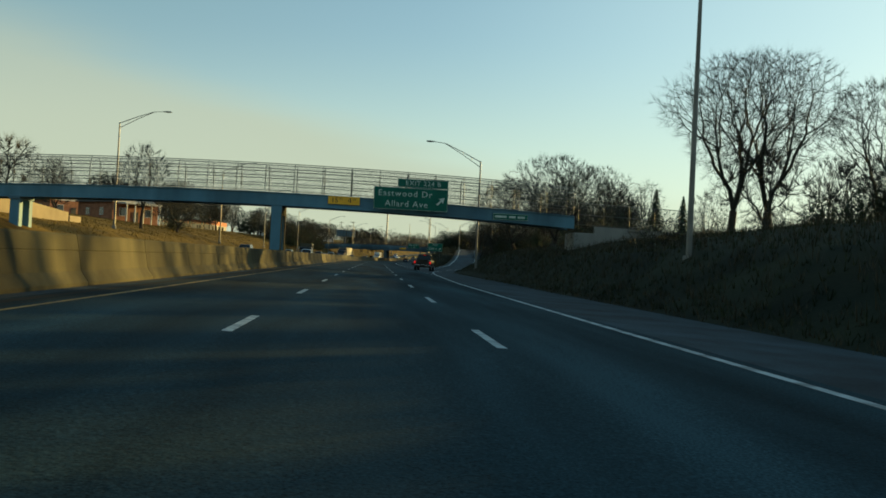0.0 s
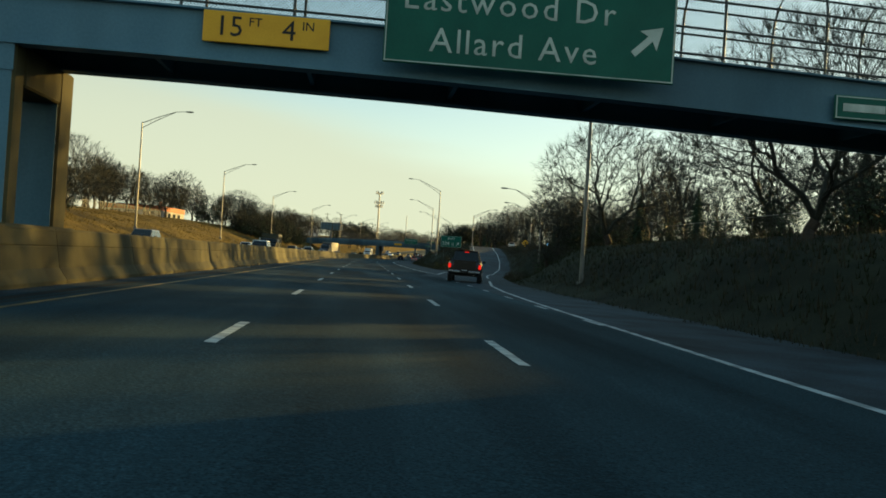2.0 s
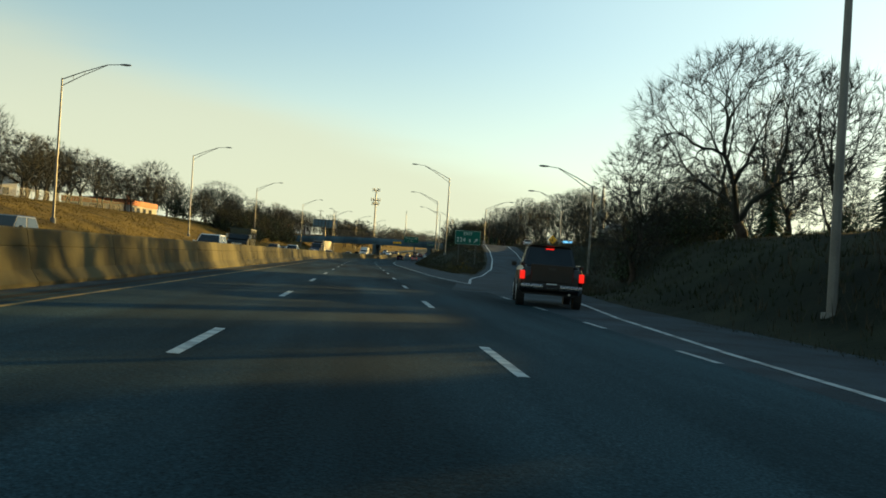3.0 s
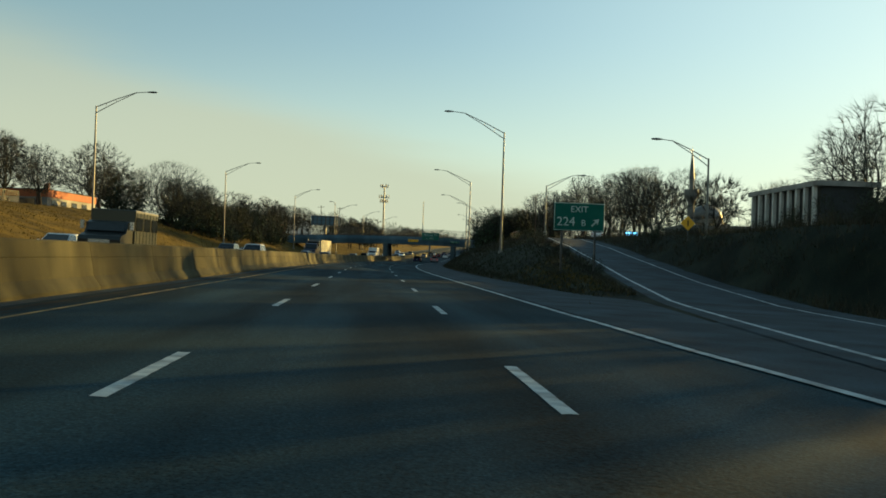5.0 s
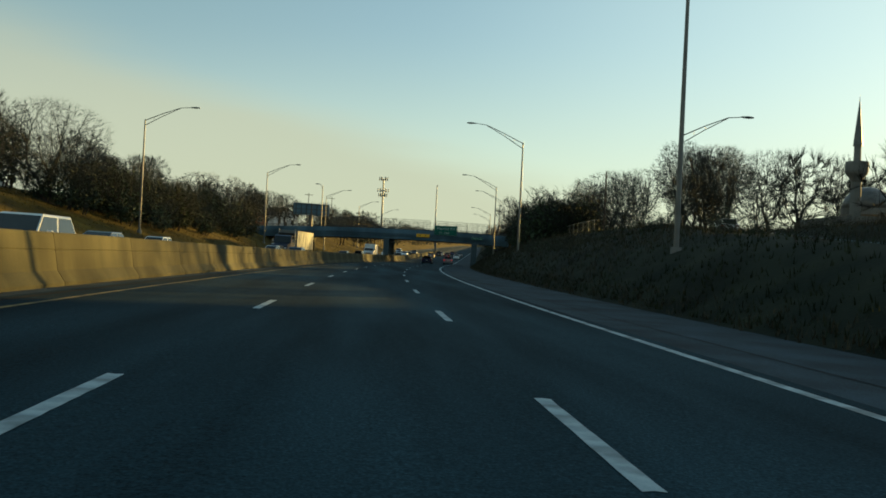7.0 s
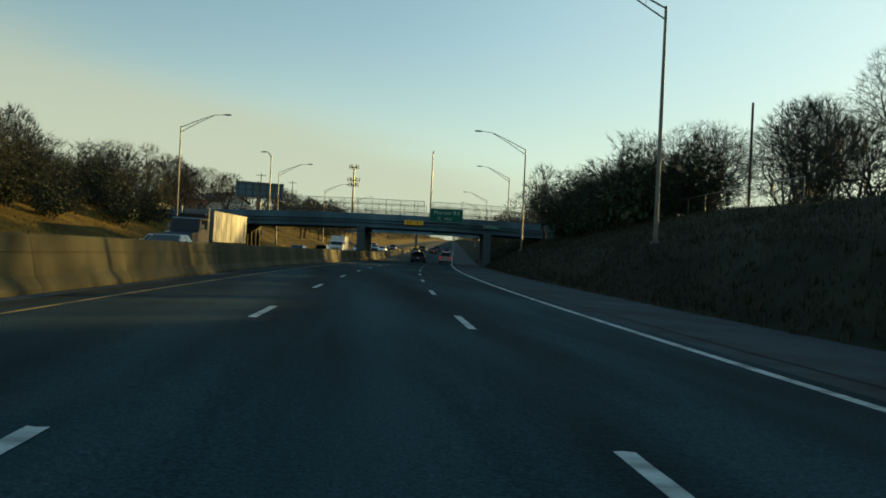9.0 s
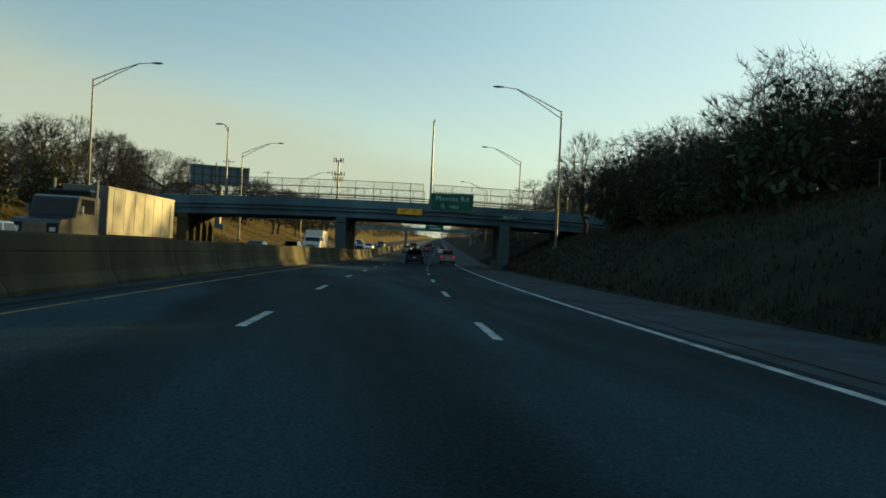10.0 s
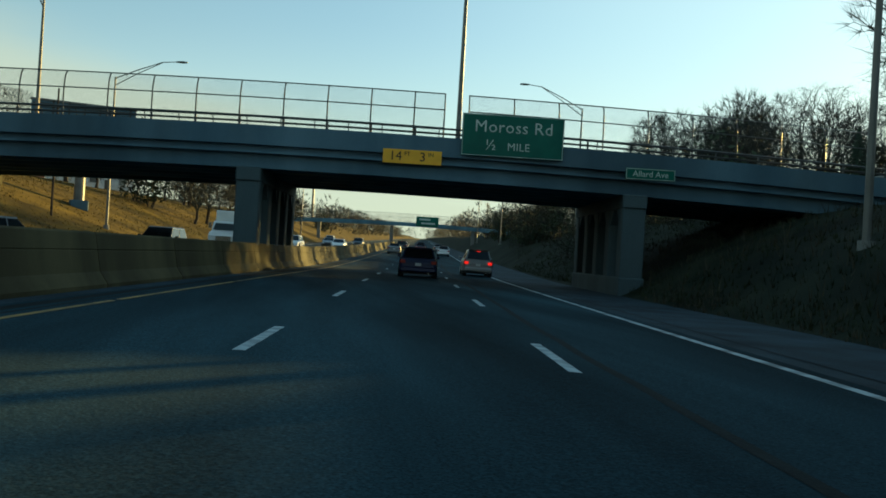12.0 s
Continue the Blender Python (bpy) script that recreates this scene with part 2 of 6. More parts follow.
M["roof"] = mat("dark_roof_shingle", (0.045, 0.04, 0.038), (0.09, 0.08, 0.075), 0.9, scale=2, fine=15, bump=0.4)
M["window"] = mat("window_pane", (0.02, 0.025, 0.03), (0.04, 0.045, 0.05), 0.08, spec=0.7, bump=0)
M["stone"] = mat("pale_render", (0.1500, 0.1450, 0.1350), (0.2100, 0.2050, 0.1900), 0.85, scale=0.8, fine=15, stain=0.2)
M["trailer"] = mat("unpainted_trailer_metal", (0.1350, 0.1420, 0.1400), (0.2000, 0.2050, 0.1980), 0.5, metal=0.2, scale=0.8, fine=12, bump=0.05, stain=0.15)
M["screen"] = mat("lit_board_screen", (0.05, 0.1, 0.2), (0.1, 0.2, 0.3), 0.3, emit=((0.25, 0.6, 1.0), 1.6), bump=0)


def paint(name, c):
    m = mat(name, c, tuple(v * 1.12 + 0.002 for v in c), 0.35, metal=0.1, spec=0.4, scale=1.5, fine=8, bump=0.0, stain=0.12)
    m.node_tree.nodes["Principled BSDF"].inputs["Coat Weight"].default_value = 0.3
    return m


# ---- the line of the road: s metres along it, u metres to the right of the middle lane's centre ----
KNOT_S = [-60, 40, 100, 160, 220, 280, 330, 380, 900]
KNOT_K = [0.000502, 0.00012, 0.000034, -0.00005, 0.001236, 0.000783, 0.000301, -0.000004, 0.0]
SG = np.arange(-60, 901, 1.0)
kap = np.interp(SG, KNOT_S, KNOT_K)
TH = np.concatenate([[0], np.cumsum((kap[1:] + kap[:-1]) / 2)])
TH -= TH[60]
RX = np.concatenate([[0], np.cumsum(np.sin((TH[1:] + TH[:-1]) / 2))])
RY = np.concatenate([[0], np.cumsum(np.cos((TH[1:] + TH[:-1]) / 2))])
RX, RY = RX - RX[60], RY - RY[60]


def rise(s):
    """The road climbs gently past the second bridge."""
    d = max(0.0, s - 345.0)
    return 0.019 * d * d / (d + 25.0)


def heading(s):
    return float(np.interp(s, SG, TH))


def cross(s):
    """The road falls gently to its right side, less so in the curve."""
    return float(np.interp(s, [190, 225], [0.021, 0.012]))


def rd(s, u, z=0.0):
    c = min(max(s, -60.0), 900.0)
    t = heading(c)
    x = float(np.interp(c, SG, RX)) + (s - c) * math.sin(t) + u * math.cos(t)
    y = float(np.interp(c, SG, RY)) + (s - c) * math.cos(t) - u * math.sin(t)
    return Vector((x, y, z - cross(s) * min(60.0, max(-60.0, u))))


def at(s, u, z=0.0, turn=0.0, lay=False):
    """Local axes on the road: x to the right, y ahead, z up; turn in degrees, anticlockwise; lay: tilted with the pavement."""
    tilt = Matrix.Rotation(math.atan(cross(s)) if lay else 0.0, 4, "Y")
    return Matrix.Translation(rd(s, u, z)) @ Matrix.Rotation(-heading(s), 4, "Z") @ tilt @ Matrix.Rotation(radians(turn), 4, "Z")


def smooth(v):
    v = min(1.0, max(0.0, v))
    return v * v * (3 - 2 * v)


RAMP_S = [96, 112, 127, 134, 147, 165, 185, 205, 230, 262, 300]
RAMP_U = [4.0, 6.0, 7.9, 9.1, 11.5, 15.0, 18.0, 20.2, 22.0, 24.0, 26.5]
RAMP_Z = [0.0, 0.0, 0.0, 0.0, 0.03, 0.62, 1.85, 3.2, 4.6, 5.3, 5.6]
RAMP_W = 4.3


def ramp(s):
    return float(np.interp(s, RAMP_S, RAMP_U)), float(np.interp(s, RAMP_S, RAMP_Z))


def paved(s, u):
    """True on the exit ramp and on the pavement before its nose."""
    ru = ramp(s)[0]
    return (90 < s < 300 and ru - 1.0 < u < ru + RAMP_W + 1.8) or (88 < s < 151 and 8 < u < ru + RAMP_W + 1.8)


def ground_z(s, u):
    """Height of the grass: the road lies in a cutting."""
    z = -0.12
    if u > 8.8:
        u = max(8.8, u - float(np.interp(s, [30, 60, 90, 112, 147, 156, 166], [0.0, 0.8, 1.2, 2.2, 2.9, 0.7, 0.0])))
        tp = float(np.interp(s, [60, 150, 180, 240, 275], [4.6, 4.5, 4.6, 4.9, 5.9]))
        low = 2.2 * float(np.interp(s, [118, 150, 168, 195], [1.0, 0.3, 0.65, 1.0]))
        z = float(np.interp(u, [8.8, 9.4, 12.7, 17, 22, 30, 60], [-0.12, 0.12, low, low + 0.5 * (tp - low), low + 0.85 * (tp - low), tp, tp + 0.3]))
    elif u < -21.3:
        top = float(np.interp(s, [60, 150, 180, 235, 320], [4.2, 4.2, 4.6, 6.0, 6.0]))
        z = float(np.interp(-u, [21.3, 22, 27, 34, 42, 60], [-0.12, 0.05, 1.9, 1.9 + 0.62 * (top - 1.9), top, top + 0.4]))
    if 90 < s < 320 and u > 3:
        ru, rz = ramp(s)
        d = abs(u - ru - RAMP_W / 2)
        w = smooth(1 - (d - 3.9) / 3.0) * smooth((s - 100) / 12) * smooth((310 - s) / 25)
        z = z * (1 - w) + (rz - 0.1) * w
    return z + rise(s)


def part(name, bm, material, parent=None, label="", smooth_faces=False):
    me = bpy.data.meshes.new(name)
    bm.normal_update()
    bm.to_mesh(me)
    bm.free()
    me.materials.append(material)
    if smooth_faces:
        me.polygons.foreach_set("use_smooth", [True] * len(me.polygons))
    ob = new(name, me)
    if parent:
        ob.parent = parent
    if label:
        ob["label"] = label
    return ob


def thing(name, m, label, category, group="", kind=""):
    ob = new(name)
    ob.matrix_world = m
    return tagged(ob, label, category, group, kind)


def box(bm, c, size, rot=None, bevel=0.0):
    m = Matrix.Translation(c) @ (rot or Matrix()) @ Matrix.Diagonal((*size, 1))
    r = bmesh.ops.create_cube(bm, size=1, matrix=m)
    if bevel:
        es = list({e for v in r["verts"] for e in v.link_edges})
        bmesh.ops.bevel(bm, geom=es, offset=bevel, segments=1, affect="EDGES", profile=0.5)
    return bm


def B(c, size, rot=None, bevel=0.0):
    return box(bmesh.new(), c, size, rot, bevel)


def tube(bm, pts, radii, n=8, caps=True):
    """A round bar through points."""
    pts = [Vector(p) for p in pts]
    if not isinstance(radii, (list, tuple)):
        radii = [radii] * len(pts)
    rings = []
    for i, p in enumerate(pts):
        d = (pts[min(i + 1, len(pts) - 1)] - pts[max(i - 1, 0)]).normalized()
        s = d.orthogonal().normalized() if abs(d.z) < 0.9 else Vector((1, 0, 0))
        s = (s - d * s.dot(d)).normalized()
        t = d.cross(s)
        rings.append([bm.verts.new(p + (s * math.cos(a) + t * math.sin(a)) * radii[i]) for a in [2 * math.pi * k / n for k in range(n)]])
    for r1, r2 in zip(rings, rings[1:]):
        for k in range(n):
            bm.faces.new((r1[k], r1[(k + 1) % n], r2[(k + 1) % n], r2[k]))
    if caps:
        bm.faces.new(list(reversed(rings[0])))
        bm.faces.new(rings[-1])
    return bm


def T(pts, radii, n=8):
    return tube(bmesh.new(), pts, radii, n)


def loft(bm, rings, caps=True):
    vs = [[bm.verts.new(p) for p in r] for r in rings]
    n = len(vs[0])
    for a1, a2 in zip(vs, vs[1:]):
        for k in range(n):
            bm.faces.new((a1[k], a1[(k + 1) % n], a2[(k + 1) % n], a2[k]))
    if caps:
        bm.faces.new(list(reversed(vs[0])))
        bm.faces.new(vs[-1])
    bmesh.ops.recalc_face_normals(bm, faces=bm.faces[:])
    return bm


def slab(bm, quad, thick):
    """A plate on four corners, thickened along its normal."""
    q = [Vector(p) for p in quad]
    nrm = (q[1] - q[0]).cross(q[3] - q[0]).normalized() * thick
    return loft(bm, [q, [p + nrm for p in q]])


def glyphs(text, size, depth):
    cu = bpy.data.curves.new("letter", "FONT")
    cu.body, cu.size, cu.extrude, cu.align_y, cu.resolution_u = text, size, depth, "CENTER", 2
    tmp = new("letter", cu)
    bpy.context.view_layer.update()
    me = bpy.data.meshes.new_from_object(tmp.evaluated_get(bpy.context.evaluated_depsgraph_get()))
    bpy.data.objects.remove(tmp)
    return me, max((v.co.x for v in me.vertices), default=0.0)


def letters(text, size, m, parent, material, spacing=1.0, depth=0.004):
    """Raised legend, each letter a part, centred on m and facing -y."""
    full = glyphs(text, size, depth)[1]
    for i, ch in enumerate(text):
        if ch == " ":
            continue
        me, w = glyphs(ch, size, depth)
        x = (glyphs(text[:i + 1], size, depth)[1] - w / 2 - full / 2) * spacing - w / 2
        me.materials.clear()
        me.materials.append(material)
        ob = new("letter", me)
        ob.parent = parent
        ob.matrix_local = m @ Matrix.Translation((x, 0, 0)) @ Matrix.Rotation(radians(90), 4, "X")


# ---- ground and pavement ----
def strip(name, s_list, u_lo, u_hi, z, material, nu=1):
    """A ribbon of pavement along the road."""
    bm = bmesh.new()
    prev = None
    for s in s_list:
        lo, hi = u_lo(s), u_hi(s)
        row = [bm.verts.new(rd(s, lo + (hi - lo) * k / nu, z(s))) for k in range(nu + 1)]
        if prev:
            for k in range(nu):
                bm.faces.new((prev[k], prev[k + 1], row[k + 1], row[k]))
        prev = row
    return part(name, bm, material)


s_lines = [-2500, -800, -300, -150, -90] + [-60 + 4 * i for i in range(141)] + [520, 560, 620, 700, 800, 900, 1200, 1800, 3000]
u_lines = [-2500, -900, -400, -200, -120, -80, -60, -50, -46, -42, -38, -34, -30.5, -27, -24.5, -22, -21.3, -14, -7, 0, 6, 8.8, 9.4, 11, 12.7, 14.5, 16, 17.5, 19, 20.5, 22, 24, 26, 28, 30, 34, 40, 50, 65, 90, 150, 300, 900, 2500]
verts, faces = [], []
for s in s_lines:
    for u in u_lines:
        zz = ground_z(s, u)
        if paved(s, u):
            zz -= 0.08
        elif not -21.5 < u < 9.2:
            zz += 0.16 * noise.noise((s * 0.13, u * 0.2, 0)) + 0.35 * noise.noise((s * 0.02, u * 0.04, 3)) * smooth((abs(u + 6) - 16) / 10)
        verts.append(rd(s, u, zz))
nu_ = len(u_lines)
for i in range(len(s_lines) - 1):
    for j in range(nu_ - 1):
        k = i * nu_ + j
        faces.append((k, k + 1, k + nu_ + 1, k + nu_))
me = bpy.data.meshes.new("ground")
me.from_pydata(verts, [], faces)
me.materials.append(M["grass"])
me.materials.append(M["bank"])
# faces right of the road take the copy darkened for shade
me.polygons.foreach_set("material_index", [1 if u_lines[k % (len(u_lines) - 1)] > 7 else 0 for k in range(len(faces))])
me.polygons.foreach_set("use_smooth", [True] * len(me.polygons))
tagged(new("ground", me), "dormant golden-brown grass banks of the cutting", "grass bank", kind="structure")

SR = [-150, -100] + [-60 + 5 * i for i in range(130)] + [600, 700, 800, 900, 1400]
tagged(strip("road", SR, lambda s: -6.0, lambda s: 5.35, lambda s: rise(s), M["asphalt"], 8), "dark worn asphalt of the three-lane carriageway", "road", kind="structure")
tagged(strip("road_opposite", SR, lambda s: -18.9, lambda s: -7.9, lambda s: rise(s), M["asphalt"], 8), "worn asphalt of the opposite carriageway", "road", kind="structure")
tagged(strip("shoulder_right", SR, lambda s: 5.35, lambda s: float(np.interp(s, [30, 60, 90, 112, 135, 146, 153], [9.1, 9.9, 10.3, 11.1, 11.2, 11.5, 9.1])), lambda s: rise(s) - 0.004, M["shoulder"], 3), "rough grey asphalt shoulder beside the grass bank", "road shoulder", kind="structure")
tagged(strip("shoulder_median", SR, lambda s: -7.9, lambda s: -6.0, lambda s: rise(s) - 0.004, M["shoulder"], 2), "narrow asphalt shoulder along the concrete barrier", "road shoulder", kind="structure")
tagged(strip("shoulder_left", SR, lambda s: -21.6, lambda s: -18.9, lambda s: rise(s) - 0.004, M["shoulder"], 2), "asphalt shoulder of the opposite carriageway", "road shoulder", kind="structure")
RS = [100 + 4 * i for i in range(51)]
tagged(strip("exit_ramp", RS, lambda s: ramp(s)[0] - 0.7, lambda s: ramp(s)[0] + RAMP_W + 1.6, lambda s: ramp(s)[1] + 0.012, M["shoulder"], 4), "worn asphalt exit ramp climbing out of the cutting", "road", kind="structure")

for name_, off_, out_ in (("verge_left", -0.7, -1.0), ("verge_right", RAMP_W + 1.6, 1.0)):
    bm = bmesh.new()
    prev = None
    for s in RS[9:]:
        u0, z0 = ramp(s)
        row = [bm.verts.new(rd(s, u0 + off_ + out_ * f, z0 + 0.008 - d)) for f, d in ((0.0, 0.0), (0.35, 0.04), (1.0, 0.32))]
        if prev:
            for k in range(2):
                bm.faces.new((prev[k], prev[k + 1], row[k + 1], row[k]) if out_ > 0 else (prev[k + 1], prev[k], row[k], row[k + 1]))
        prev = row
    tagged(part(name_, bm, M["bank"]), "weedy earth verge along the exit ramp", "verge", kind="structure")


def line(name, s_list, u, w, material, label, zf=None):
    zf = zf or (lambda s: rise(s) + 0.006)
    uf = u if callable(u) else (lambda s: u)
    return tagged(strip(name, s_list, lambda s: uf(s) - w / 2, lambda s: uf(s) + w / 2, zf, material), label, "road marking", kind="structure")


ry = random.Random(12)
q_ = -58.0
while q_ < 420:
    n_ = ry.uniform(2.5, 11.0)
    w_ = ry.uniform(0.09, 0.13)
    line("edge_line_yellow", [q_ + n_ * i / 4 for i in range(5)], -5.1 + ry.uniform(-0.01, 0.01), w_, M["yellow_paint"], "worn and broken yellow edge line beside the median")
    q_ += n_ + ry.choice((0.0, 0.03, 0.06, 0.3))
line("edge_line_yellow", [422, 460, 520, 600, 700, 800, 900], -5.1, 0.12, M["yellow_paint"], "worn yellow edge line beside the median")
line("gutter_dirt", [-60 + 4 * i for i in range(110)], lambda s: -5.72 + 0.05 * noise.noise((s * 0.11, 9, 0)), 0.26, M["tar"], "dark dirt gathered along the foot of the barrier", lambda s: rise(s) + 0.003)
S1 = [-150, -100] + [-60 + 4 * i for i in range(25)]
line("edge_line_white", S1, 4.98, 0.17, M["white_paint"], "white edge line beside the right shoulder")
line("edge_line_white", [112 + 2 * i for i in range(30)] + [q for q in SR if q > 170], lambda s: float(np.interp(s, [112, 120, 128, 140, 165], [6.0, 5.35, 5.06, 5.05, 4.98])), 0.17, M["white_paint"], "white edge line beside the right shoulder", lambda s: rise(s) + (0.02 if s < 135 else 0.006))
line("edge_line_exit", [36 + 3 * i for i in range(26)], lambda s: float(np.interp(s, [36, 49, 57, 64, 70, 78, 87, 96, 112], [4.98, 5.22, 5.45, 5.6, 5.85, 6.25, 7.0, 8.2, 10.3])), 0.16, M["white_paint"], "white edge line swinging out along the exit lane")
line("edge_line_yellow_far", SR, -8.7, 0.15, M["yellow_paint"], "worn yellow edge line of the opposite carriageway")
line("edge_line_white_far", SR, -18.8, 0.15, M["white_paint"], "white edge line of the opposite carriageway")
zr_ = lambda s: ramp(s)[1] + 0.018
line("ramp_line_left", RS[3:], lambda s: ramp(s)[0], 0.17, M["white_paint"], "white line on the inside of the exit ramp", zr_)
line("ramp_line_right", RS[3:], lambda s: ramp(s)[0] + RAMP_W, 0.14, M["white_paint"], "white line on the outside of the exit ramp", zr_)
dashes, rd_ = [], random.Random(8)
for v in range(4):
    bm = bmesh.new()
    side = lambda x: [(x + rd_.uniform(-0.004, 0.004), 3.05 * i / 16 + (rd_.uniform(-0.035, 0.035) if i in (0, 16) else 0), 0) for i in range(17)]
    left_, right_ = side(-0.072), side(0.072)
    rows = [(bm.verts.new(p), bm.verts.new(((p[0] + q[0]) / 2, (p[1] + q[1]) / 2 + (rd_.uniform(-0.03, 0.03) if k in (0, 16) else 0), 0)), bm.verts.new(q)) for k, (p, q) in enumerate(zip(left_, right_))]
    for p, q in zip(rows, rows[1:]):
        for k in (0, 1):
            bm.faces.new((p[k], p[k + 1], q[k + 1], q[k]))
    dashes.append(tagged(part("lane_dash", bm, M["white_paint"]), "white painted lane dash on dark asphalt", "road marking", "lane dashes", "structure"))
n_ = 0
for i in range(-4, 46):
    for u in (-1.83, 1.83, -12.05, -15.4):
        s = i * 12.19
        m = at(s, u, rise(s + 1.5) + 0.006, lay=True)
        m = m @ Matrix.Rotation(math.atan(0.019) if s > 400 else 0.0, 4, "X")
        dash = dashes[(i * 3 + n_) % 4]
        if n_ < 4:
            dashes[n_].matrix_world = m
        else:
            copy_thing(dash, m)
        n_ += 1
dash = dashes[0]
# short dotted line across the mouth of the exit lane
for i in range(7):
    copy_thing(dash, at(58 + 6.1 * i, 5.32, 0.008, lay=True) @ Matrix.Diagonal((0.9, 0.55, 1, 1)))
# sealed seams
line("seam", [262 + 1.5 * i for i in range(80)], lambda s: 2.35 + 0.16 * noise.noise((s * 0.05, 0, 0)) + 0.05 * noise.noise((s * 0.4, 5, 0)) + 0.03 * noise.noise((s * 1.7, 8, 0)), 0.14, M["tar"], "dark sealed seam along the lanes", lambda s: rise(s) + 0.004)
line("seam", [146 + 4 * i for i in range(47)], lambda s: float(np.interp(s, [146, 160, 200, 240], [6.5, 6.75, 6.2, 5.85])) + 0.06 * noise.noise((s * 0.2, 2, 0)), 0.06, M["tar"], "open dark seam between lane and shoulder", lambda s: rise(s) + 0.003)
line("seam", [-40 + 6 * i for i in range(70)], lambda s: -5.42 + 0.08 * noise.noise((s * 0.07, 4, 0)), 0.07, M["tar"], "dark seam beside the median shoulder", lambda s: rise(s) + 0.004)


# ---- median barrier: cast segments on one line ----
barrier = thing("median_barrier", Matrix(), "weathered tan concrete median barrier in long cast segments", "barrier", kind="structure")
BU, SEG = -6.9, 6.1
prof = [(0.50, -0.1), (0.50, 0.08), (0.32, 0.33), (0.240, 0.76), (0.224, 0.775), (0.224, 0.79), (0.236, 0.80), (0.17, 1.12), (0.14, 1.16)]
bm = bmesh.new()
ring = [(x, z) for x, z in prof] + [(-x, z) for x, z in reversed(prof)]
L = SEG - 0.02
loft(bm, [[(x, -L / 2, z) for x, z in ring], [(x, -L / 2 + 0.02, z) for x, z in ring], [(x, L / 2 - 0.02, z) for x, z in ring], [(x, L / 2, z) for x, z in ring]])
seg = part("segment", bm, M["barrier"], barrier)
bm = bmesh.new()
loft(bm, [[(x * 0.97, -0.06, z * 0.985) for x, z in ring], [(x * 0.97, 0.06, z * 0.985) for x, z in ring]])
jnt = part("joint", bm, M["joint"], barrier)
for i in range(-9, 86):
    s = i * SEG
    o, j = (seg, jnt) if i == -9 else (seg.copy(), jnt.copy())
    if i != -9:
        scene.collection.objects.link(o)
        scene.collection.objects.link(j)
    o.matrix_basis = at(s, BU, rise(s), lay=True) @ Matrix.Rotation(math.atan((rise(s + 3) - rise(s - 3)) / 6), 4, "X")
    j.matrix_basis = at(s + SEG / 2, BU, rise(s + SEG / 2), lay=True)


# ---- fences with curved tops on the bridges ----
def fence(parent, u0, u1, gap, z_of, y, lean, height, rails, curl, panel=True):
    """Posts that curl inwards (lean +1: away along y), rails and chain-link fabric. All in the parent's axes."""
    n = max(1, round((u1 - u0) / gap))
    prof_ = [(0, 0), (0, height * 0.45), (0.02 * curl, height * 0.62), (0.10 * curl, height * 0.78), (0.28 * curl, height * 0.91), (0.55 * curl, height)]
    for i in range(n + 1):
        u = u0 + (u1 - u0) * i / n
        part("post", T([(u, y + lean * d, z_of(u) + h) for d, h in prof_], 0.032, 6), M["dark_steel"], parent)
    for f in rails:
        h = f * height
        d = float(np.interp(h, [p[1] for p in prof_], [p[0] for p in prof_]))
        part("rail", T([(u0 + (u1 - u0) * i / 12, y + lean * d, z_of(u0 + (u1 - u0) * i / 12) + h) for i in range(13)], 0.026, 6), M["dark_steel"], parent)
    if panel:
        bm = bmesh.new()
        prev = None
        for i in range(13):
            u = u0 + (u1 - u0) * i / 12
            row = [bm.verts.new((u, y + lean * (d + 0.035), z_of(u) + h)) for d, h in prof_]
            if prev:
                for k in range(len(row) - 1):
                    bm.faces.new((prev[k], row[k], row[k + 1], prev[k + 1]))
            prev = row
        part("wire_mesh", bm, M["wire"], parent, "grey chain-link fabric")


def beam(name, u0, u1, y0, y1, zb, zt, material, parent, label="", n=10):
    """A long beam across the road with a cambered line."""
    bm = bmesh.new()
    rings = []
    for i in range(n + 1):
        u = u0 + (u1 - u0) * i / n
        rings.append([(u, y0, zb(u)), (u, y1, zb(u)), (u, y1, zt(u)), (u, y0, zt(u))])
    loft(bm, rings)
    return part(name, bm, material, parent, label)


